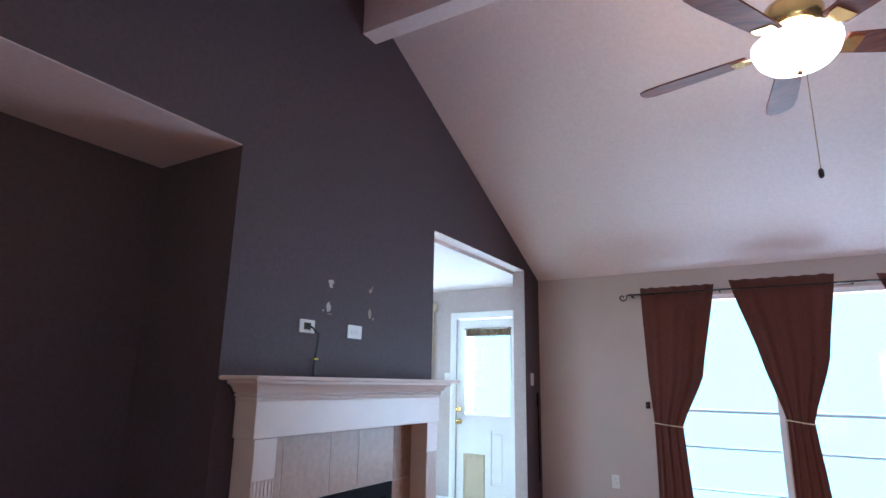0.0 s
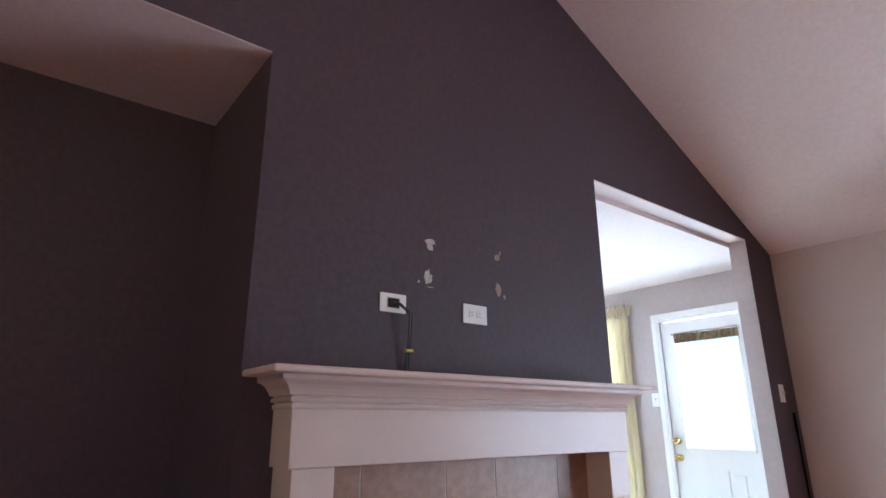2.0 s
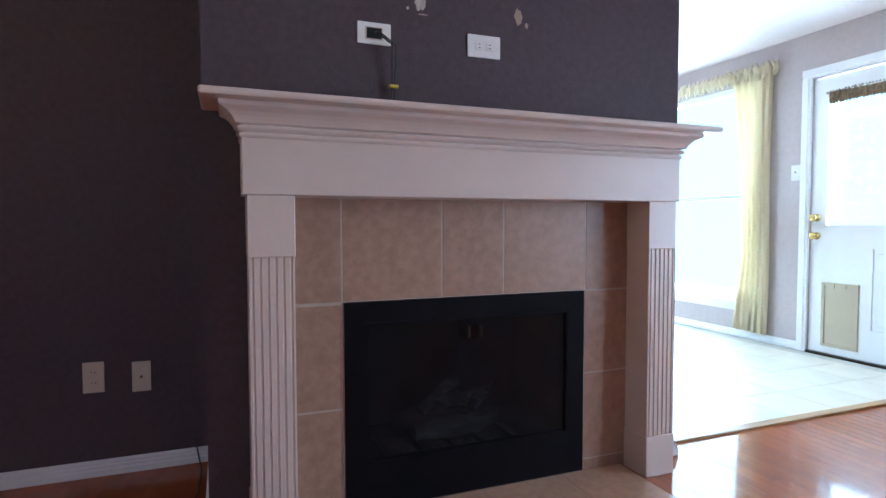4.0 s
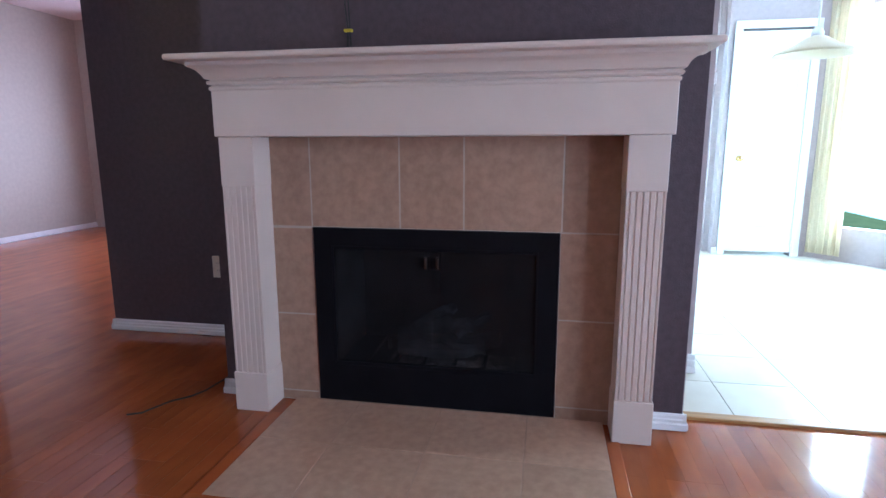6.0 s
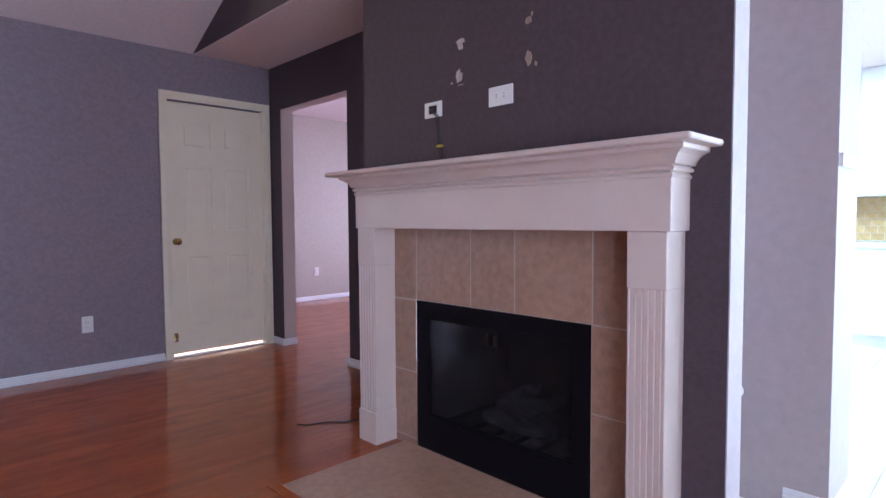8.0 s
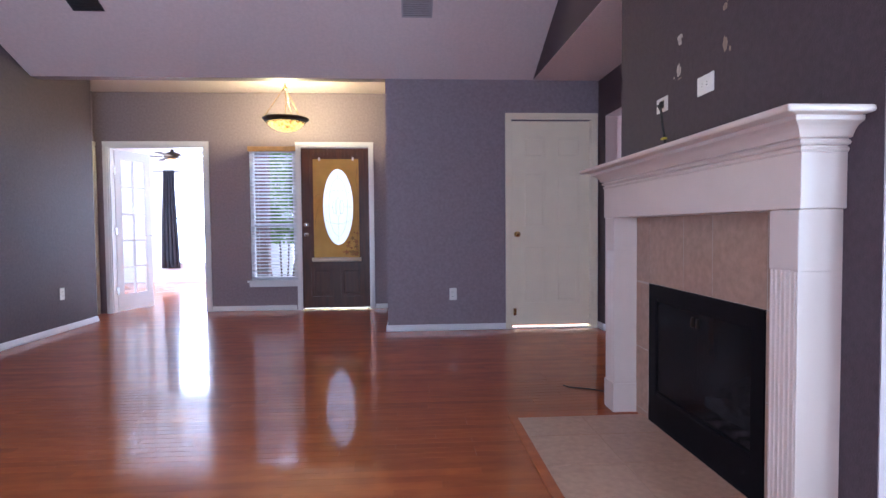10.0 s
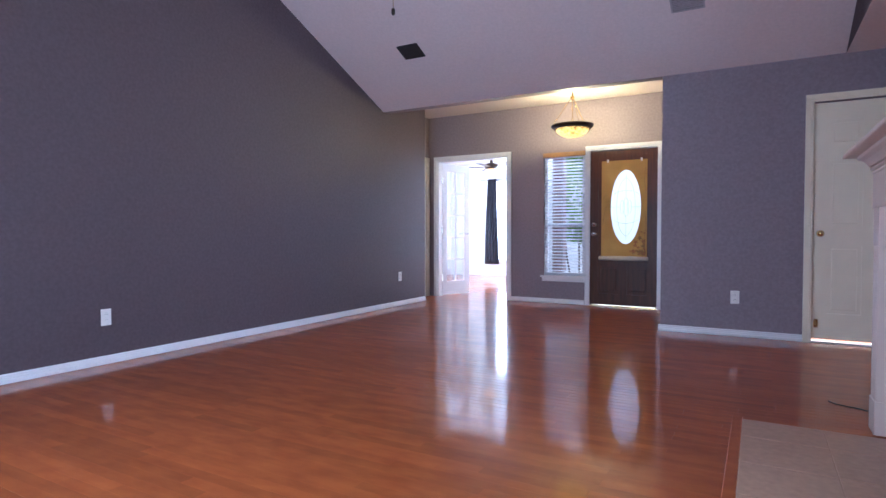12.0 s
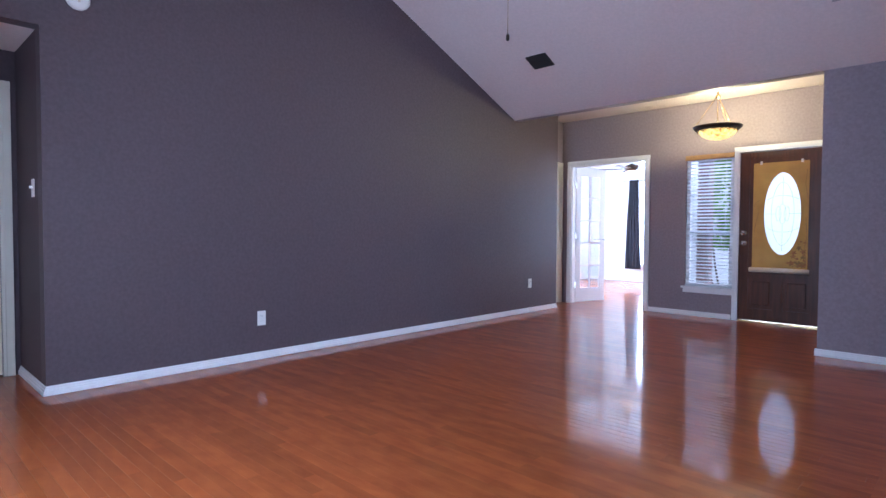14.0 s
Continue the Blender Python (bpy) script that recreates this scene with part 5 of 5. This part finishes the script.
vent("ceiling_vent", "dark square ceiling vent on the slope", 1.215, 1.452, 0.40, 0.575, VENT, 5)
vent("ceiling_vent", "grey louvred ceiling vent on the slope", -1.39, -1.138, 0.385, 0.56, VENTW, 8)
hv = thing("hall_vent", "white return air grille in the hall ceiling", "vent", pose(2.95, 4.86, 2.318))
part("frame", boxes((-0.25, 0.0, -0.18, -0.15, -0.012, 0), (-0.25, 0.0, 0.15, 0.18, -0.012, 0), (-0.25, -0.22, -0.15, 0.15, -0.012, 0), (-0.03, 0.0, -0.15, 0.15, -0.012, 0)), TRIM, hv)
part("backing", box(-0.22, -0.03, -0.15, 0.15, -0.006, -0.001), VENT, hv)
for i in range(6):
    part("slat", box(-0.22, -0.03, -0.14 + i * 0.05, -0.125 + i * 0.05, -0.011, -0.005), TRIM, hv)
sd = thing("smoke_detector", "round white smoke detector high on the wall", "smoke detector", pose(EW, 4.338, 2.535))
bm = bmesh.new()
lathe(bm, [(0.070, 0.0), (0.070, -0.012), (0.062, -0.026), (0.050, -0.034), (0.004, -0.037)], axis="x")
part("body", bm, PLASTIC, sd, smooth=True)
part("button", tube(bmesh.new(), (-0.042, 0, -0.02), (-0.034, 0, -0.02), 0.008), IVORY, sd)

CX, CY = -0.045, 2.83
fan = thing("ceiling_fan", "five-blade cherry ceiling fan with a lit white bowl", "ceiling fan", pose(CX, CY, 3.54))


def fz(rows):
    return [(r, z - 3.54 + (0.04 if z < 3 else 0)) for r, z in rows]


part("canopy", lathe(bmesh.new(), fz([(0.015, 3.44), (0.045, 3.45), (0.062, 3.50), (0.065, 3.539)])), BRASS, fan, "antique brass canopy", smooth=True)
part("downrod", tube(bmesh.new(), (0, 0, -0.10), (0, 0, -0.62), 0.013), BRASS, fan, smooth=True)
part("motor", lathe(bmesh.new(), fz([(0.02, 2.92), (0.06, 2.91), (0.105, 2.885), (0.12, 2.85), (0.12, 2.80), (0.10, 2.765), (0.07, 2.75), (0.06, 2.72), (0.075, 2.705)])), BRASS, fan, "antique brass motor housing", smooth=True)
part("fitter", lathe(bmesh.new(), fz([(0.020, 2.765), (0.055, 2.760), (0.060, 2.735), (0.030, 2.728)])), BRASS, fan, smooth=True)
part("light_bowl", lathe(bmesh.new(), fz([(0.172, 2.712), (0.170, 2.690), (0.155, 2.650), (0.125, 2.618), (0.080, 2.596), (0.03, 2.587), (0.004, 2.586)]), caps=False), BOWL, fan, "glowing frosted glass bowl", smooth=True)
part("bowl_finial", lathe(bmesh.new(), fz([(0.004, 2.560), (0.012, 2.568), (0.008, 2.578), (0.014, 2.587)])), BRASS, fan, smooth=True)
for i in range(5):
    a = 168 + 72 * i
    m = pose(0, 0, 0, 0, 0, a)
    bm = bmesh.new()
    ol = [(0.19, -0.055), (0.30, -0.062), (0.56, -0.072), (0.64, -0.066), (0.675, -0.045), (0.685, 0.0), (0.675, 0.045), (0.64, 0.066), (0.56, 0.072), (0.30, 0.062), (0.19, 0.055)]
    prism(bm, ol, "z", -0.004, 0.004)
    bm.transform(Matrix.Translation((0, 0, 2.745 - 3.54)) @ Matrix.Rotation(radians(-12), 4, "X"))
    bm.transform(m)
    bd = part("blade", bm, BLADE, fan, "cherry wood fan blade")
    bm = bmesh.new()
    prism(bm, [(0.08, -0.018), (0.17, -0.012), (0.21, -0.045), (0.25, -0.045), (0.25, 0.045), (0.21, 0.045), (0.17, 0.012), (0.08, 0.018)], "z", -0.010, -0.004)
    bm.transform(Matrix.Translation((0, 0, 2.745 - 3.54)) @ Matrix.Rotation(radians(-12), 4, "X"))
    bm.transform(m)
    part("blade_iron", bm, BRASS, bd)
part("pull_chain", tube(bmesh.new(), (0.02, -0.03, -0.84), (0.02, -0.03, -1.375), 0.0018, seg=6), BRASS, fan)
part("pull_knob", lathe(bmesh.new(), [(0.003, -1.415), (0.010, -1.408), (0.010, -1.382), (0.003, -1.373)], (0.02, -0.03, 0), 12), BRONZE, fan, "dark wooden pull knob", smooth=True)

PX, PY = 0.13, -1.12
pn = thing("pendant_lamp", "lit amber glass bowl pendant with a dark bronze rim", "pendant lamp", pose(PX, PY, 2.66))
part("canopy", lathe(bmesh.new(), [(0.012, -0.05), (0.03, -0.045), (0.055, -0.02), (0.058, -0.001)]), BRASS, pn, smooth=True)
part("stem", tube(bmesh.new(), (0, 0, -0.04), (0, 0, -0.16), 0.006), BRASS, pn, smooth=True)
part("hub", lathe(bmesh.new(), [(0.004, -0.16), (0.022, -0.15), (0.026, -0.135), (0.010, -0.12), (0.008, -0.09)]), BRASS, pn, smooth=True)
part("centre_rod", tube(bmesh.new(), (0, 0, -0.15), (0, 0, -0.47), 0.004, seg=8), BRASS, pn)
for i in range(3):
    a = radians(20 + 120 * i)
    part("chain", tube(bmesh.new(), (0.015 * math.cos(a), 0.015 * math.sin(a), -0.145), (0.225 * math.cos(a), 0.225 * math.sin(a), -0.46), 0.0035, seg=6), BRASS, pn)
part("rim", lathe(bmesh.new(), [(0.205, -0.462), (0.238, -0.458), (0.248, -0.466), (0.240, -0.480), (0.205, -0.508), (0.198, -0.500)], seg=40), BRONZE, pn, "dark bronze rim", smooth=True)
part("bowl", lathe(bmesh.new(), [(0.203, -0.490), (0.190, -0.520), (0.155, -0.560), (0.105, -0.588), (0.05, -0.602), (0.004, -0.605)], seg=40), AMBER, pn, "glowing amber glass bowl with leaf pattern", smooth=True)
for i in range(14):
    a = 2 * math.pi * i / 14
    bm = bmesh.new()
    hose(bm, [(0.196 * math.cos(a + s), 0.196 * math.sin(a + s), -0.515 + 0.010 * math.sin(s * 26)) for s in [k * 0.045 for k in range(9)]], 0.004, 5)
    part("leaf_relief", bm, BRONZE, pn)

# study fan, far off
sf = thing("study_ceiling_fan", "dark study ceiling fan with a lit bowl", "ceiling fan", pose(2.56, -4.2, 2.5))
part("motor", lathe(bmesh.new(), [(0.05, -0.37), (0.13, -0.34), (0.12, -0.28), (0.03, -0.25), (0.02, -0.001)]), BRONZE, sf, smooth=True)
part("light_bowl", lathe(bmesh.new(), [(0.004, -0.49), (0.06, -0.48), (0.10, -0.44), (0.11, -0.39), (0.06, -0.37)]), SMALLBOWL, sf, "glowing glass bowl", smooth=True)
for i in range(5):
    bm = box(0.14, 0.60, -0.055, 0.055, -0.335, -0.327, bevel=0.003)
    bm.transform(pose(0, 0, 0, 0, 0, 20 + 72 * i))
    part("blade", bm, BRONZE, sf)

# ---- kitchen and nook ----
# unseen box light, added only to brighten the kitchen
kl = thing("kitchen_fill_light", "added unseen box light that brightens the kitchen", "ceiling light", pose(-5.2, 3.0, KC - 0.011))
part("frame", boxes((-0.62, 0.62, -0.20, -0.17, -0.07, 0), (-0.62, 0.62, 0.17, 0.20, -0.07, 0), (-0.62, -0.59, -0.17, 0.17, -0.07, 0), (0.59, 0.62, -0.17, 0.17, -0.07, 0)), TRIM, kl)
part("diffuser", box(-0.59, 0.59, -0.17, 0.17, -0.066, -0.05), material("kitchen_fill_glow", (0.95, 0.97, 1.0), 0.5, emit=100.0, emit_colour=(0.52, 0.93, 1.0)), kl, "glowing panel of the added fill light")

kp = thing("nook_pendant", "white enamel cone pendant over the nook", "pendant lamp", pose(-4.2, 4.74, KC - 0.01))
part("cord", tube(bmesh.new(), (0, 0, -0.001), (0, 0, -0.705), 0.006), PLASTIC, kp)
part("cap", lathe(bmesh.new(), [(0.03, -0.755), (0.034, -0.725), (0.022, -0.70), (0.008, -0.695)]), PLASTIC, kp, smooth=True)
part("shade", lathe(bmesh.new(), [(0.028, -0.74), (0.06, -0.755), (0.12, -0.795), (0.21, -0.833), (0.225, -0.85), (0.215, -0.85), (0.12, -0.815), (0.05, -0.775)]), SHADEW, kp, "white cone shade", smooth=True)

units = [(2.0, 2.66), (2.66, 3.32), (3.32, 3.98), (3.98, 4.695)]
for y0, y1 in units:
    c = thing("base_cabinet", "white painted kitchen base cabinet", "cabinet", pose(-6.72, (y0 + y1) / 2, 0), "kitchen base cabinets")
    part("body", box(-6.99, -6.48, y0 + 0.001, y1 - 0.001, 0.09, 0.845), CABINET, c, local=False)
    part("toe_kick", box(-6.97, -6.53, y0 + 0.001, y1 - 0.001, 0.0, 0.09), CABINET, c, local=False)
    for a, b in ((y0 + 0.015, (y0 + y1) / 2 - 0.004), ((y0 + y1) / 2 + 0.004, y1 - 0.015)):
        dd = part("door", box(-6.48, -6.462, a, b, 0.11, 0.64, bevel=0.004), CABINET, c, local=False)
        part("panel", box(-6.463, -6.456, a + 0.06, b - 0.06, 0.17, 0.58, bevel=0.003), CABINET, dd, local=False)
        part("drawer", box(-6.48, -6.462, a, b, 0.665, 0.825, bevel=0.004), CABINET, c, local=False)
    c = thing("wall_cabinet", "white painted kitchen wall cabinet", "cabinet", pose(-6.85, (y0 + y1) / 2, 1.3), "kitchen wall cabinets")
    part("body", box(-6.99, -6.70, y0 + 0.001, y1 - 0.001, 1.285, 2.388), CABINET, c, local=False)
    for a, b in ((y0 + 0.015, (y0 + y1) / 2 - 0.004), ((y0 + y1) / 2 + 0.004, y1 - 0.015)):
        dd = part("door", box(-6.70, -6.682, a, b, 1.30, 2.37, bevel=0.004), CABINET, c, local=False)
        part("panel", box(-6.683, -6.676, a + 0.06, b - 0.06, 1.36, 2.31, bevel=0.003), CABINET, dd, local=False)
ct = tagged(part("countertop", box(-6.995, -6.44, 1.99, 4.698, 0.846, 0.886, bevel=0.006), COUNTER), "pale speckled kitchen countertop", "countertop")
bs = thing("backsplash", "honey coloured tile backsplash", "backsplash", pose(-6.99, 3.3, 0.886))
part("grout_bed", box(-6.999, -6.992, 2.0, 4.698, 0.887, 1.284), GROUT, bs, local=False)
me = None
for r in range(6):
    for k in range(26):
        y = 2.03 + k * 0.1 + (0.05 if r % 2 else 0)
        if y > 4.65:
            continue
        if me is None:
            o = part("tile", box(0, 0.005, -0.0475, 0.0475, 0.002, 0.063), SPLASH, bs)
            me = o.data
        else:
            o = part("tile", me, None, bs)
        o.location = (-0.002, y - 3.3, 0.003 + r * 0.066)
plate("outlet", "white wall socket on the backsplash", (-6.985, 3.86, 1.08), 90, "duplex")
cm = thing("coffee_maker", "black and steel drip coffee maker on the counter", "coffee maker", pose(-6.72, 4.12, 0.886))
part("base", box(-0.10, 0.10, -0.085, 0.085, 0, 0.035, bevel=0.008), BLACK, cm)
part("column", box(-0.10, -0.02, -0.08, 0.08, 0.035, 0.24, bevel=0.008), BLACK, cm)
part("brew_head", box(-0.10, 0.09, -0.085, 0.085, 0.215, 0.30, bevel=0.012), BLACK, cm)
cf = part("carafe", lathe(bmesh.new(), [(0.05, 0.036), (0.068, 0.06), (0.068, 0.11), (0.045, 0.165), (0.048, 0.18)], (0.03, 0, 0)), STEEL, cm, "steel carafe", smooth=True)
part("carafe_handle", hose(bmesh.new(), [(0.08, 0.0, 0.17), (0.125, 0.0, 0.165), (0.13, 0.0, 0.11), (0.095, 0.0, 0.07)], 0.008), BLACK, cf, smooth=True)

# ---- porch outside the entry window ----
bc = thing("porch_column", "slim pinkish brick porch column", "column", pose(0.80, -2.76, -0.03))
part("mortar", box(-0.075, 0.075, -0.075, 0.075, 0, 2.6), CONCRETE, bc)
me = None
for r in range(32):
    for q in range(4):
        if me is None:
            o = part("brick", box(-0.066, 0.066, -0.083, -0.06, 0.004, 0.066), BRICK, bc)
            me = o.data
        else:
            o = part("brick", me, None, bc)
        o.matrix_basis = pose(0, 0, 0.012 + r * 0.078, 0, 0, 90 * q) @ pose(0.007 if r % 2 else -0.007, 0, 0)
shb = thing("shrub", "leafy green shrub beyond the porch", "shrub", pose(0.74, -3.72, -0.15))
random.seed(3)
bm = bmesh.new()
for i in range(7):
    x, y = random.uniform(-0.5, 0.5), random.uniform(-0.25, 0.25)
    hose(bm, [(x * 0.3, y * 0.3, 0), (x * 0.7, y, 0.7), (x, y * 1.3, 1.6), (x * 1.1, y, 2.4)], 0.014, 6)
part("stems", bm, material("shrub_bark", (0.13, 0.09, 0.06), 0.9), shb)
vs, fs = [], []
for i in range(2200):
    u = random.random()
    a = random.uniform(0, 6.283)
    lump = 0.75 + 0.35 * math.sin(a * 3 + u * 9)
    rr = (0.14 + 0.46 * math.sin(math.pi * (0.12 + 0.8 * u))) * lump * random.uniform(0.55, 1.0)
    c = Vector((rr * math.cos(a) * 1.2, rr * math.sin(a) * 0.7, 0.95 + 1.75 * u))
    t1 = Vector((random.uniform(-1, 1), random.uniform(-1, 1), random.uniform(-1, 1))).normalized()
    t2 = t1.orthogonal().normalized()
    s = random.uniform(0.04, 0.075)
    n0 = len(vs)
    vs += [c - t1 * s, c + t2 * s * 0.45, c + t1 * s, c - t2 * s * 0.45]
    fs.append((n0, n0 + 1, n0 + 2, n0 + 3))
me = bpy.data.meshes.new("foliage")
me.from_pydata(vs, [], fs)
me.materials.append(LEAF)
tagged(part("foliage", me, None, shb), kind="stuff")

# ---- floor pieces ----
KF = bpy.data.objects["floor_kitchen"]
me = None
S = 0.335
for i in range(14):
    for j in range(13):
        x, y = F - 0.135 - S * (i + 0.5), 1.93 + S * (j + 0.5)
        if x < -7.0 or y > NK - 0.1 or (x > -3.1 and y < 3.3):
            continue
        if me is None:
            o = part("tile", box(-S / 2 + 0.002, S / 2 - 0.002, -S / 2 + 0.002, S / 2 - 0.002, -0.008, 0.0, bevel=0.0012), KTILE, KF)
            me = o.data
        else:
            o = part("tile", me, None, KF)
        o.location = (x, y, 0)

random.seed(8)
PWID = 0.057
LENGTHS = (0.42, 0.61, 0.78, 0.95, 1.16)
shared = {}
stuff_v, stuff_f = [], []


def joined_plank(x0, x1, y0, y1, z):
    n0 = len(stuff_v)
    g, c = 0.00005, 0.0003
    stuff_v.extend([(x0 + g, y0 + g, z - 0.0004), (x1 - g, y0 + g, z - 0.0004), (x1 - g, y1 - g, z - 0.0004), (x0 + g, y1 - g, z - 0.0004),
                    (x0 + g + c, y0 + g + c, z), (x1 - g - c, y0 + g + c, z), (x1 - g - c, y1 - g - c, z), (x0 + g + c, y1 - g - c, z)])
    stuff_f.extend([tuple(n0 + i for i in q) for q in ((4, 5, 6, 7), (0, 1, 5, 4), (1, 2, 6, 5), (2, 3, 7, 6), (3, 0, 4, 7))])


count = 0


def lay(xa, xb, ya, yb, singles):
    global count
    y = ya
    while y < yb - 0.001:
        x = xa
        first = True
        while x < xb - 0.02:
            ln = random.choice(LENGTHS)
            if first:
                ln, first = random.choice(LENGTHS[:3]), False
            z = random.uniform(-0.00012, 0.0)
            if x + ln > xb:
                joined_plank(x, xb, y, min(y + PWID, yb), z)
            elif singles and count < 300:
                if ln not in shared:
                    g, c = 0.0006, 0.0010
                    b = bmesh.new()
                    lo = [b.verts.new((p, q, -0.0007)) for p, q in ((g, g), (ln - g, g), (ln - g, PWID - g), (g, PWID - g))]
                    hi = [b.verts.new((p, q, 0)) for p, q in ((g + c, g + c), (ln - g - c, g + c), (ln - g - c, PWID - g - c), (g + c, PWID - g - c))]
                    b.faces.new(hi)
                    for i in range(4):
                        b.faces.new((lo[i], lo[(i + 1) % 4], hi[(i + 1) % 4], hi[i]))
                    o = part("plank", b, PLANK, FLOOR)
                    shared[ln] = o.data
                else:
                    o = part("plank", shared[ln], None, FLOOR)
                o.matrix_basis = pose(x, y, z, random.uniform(-0.04, 0.04), random.uniform(-0.003, 0.003), 0)
                count += 1
            else:
                joined_plank(x, x + ln, y, min(y + PWID, yb), z)
            x += ln
        y += PWID


XL = F - 0.085
lay(XL, 3.1, 5.82 - 25 * PWID, 5.82, True)                       # the stretch that is walked over, with the hall
lay(XL, EW + 0.06, 5.82 - 76 * PWID, 5.82 - 25 * PWID, True)
lay(XL, EW + 0.06, -0.9, 5.82 - 76 * PWID, False)
lay(EX - 0.1, 2.6, -2.03, -0.9, False)
lay(-6.6, XL, -2.45, 1.9, False)
lay(1.2, 4.4, -6.02, -2.03, False)
me = bpy.data.meshes.new("planks")
me.from_pydata(stuff_v, [], stuff_f)
me.materials.append(PLANKS)
tagged(part("planks", me, None, FLOOR), kind="stuff")
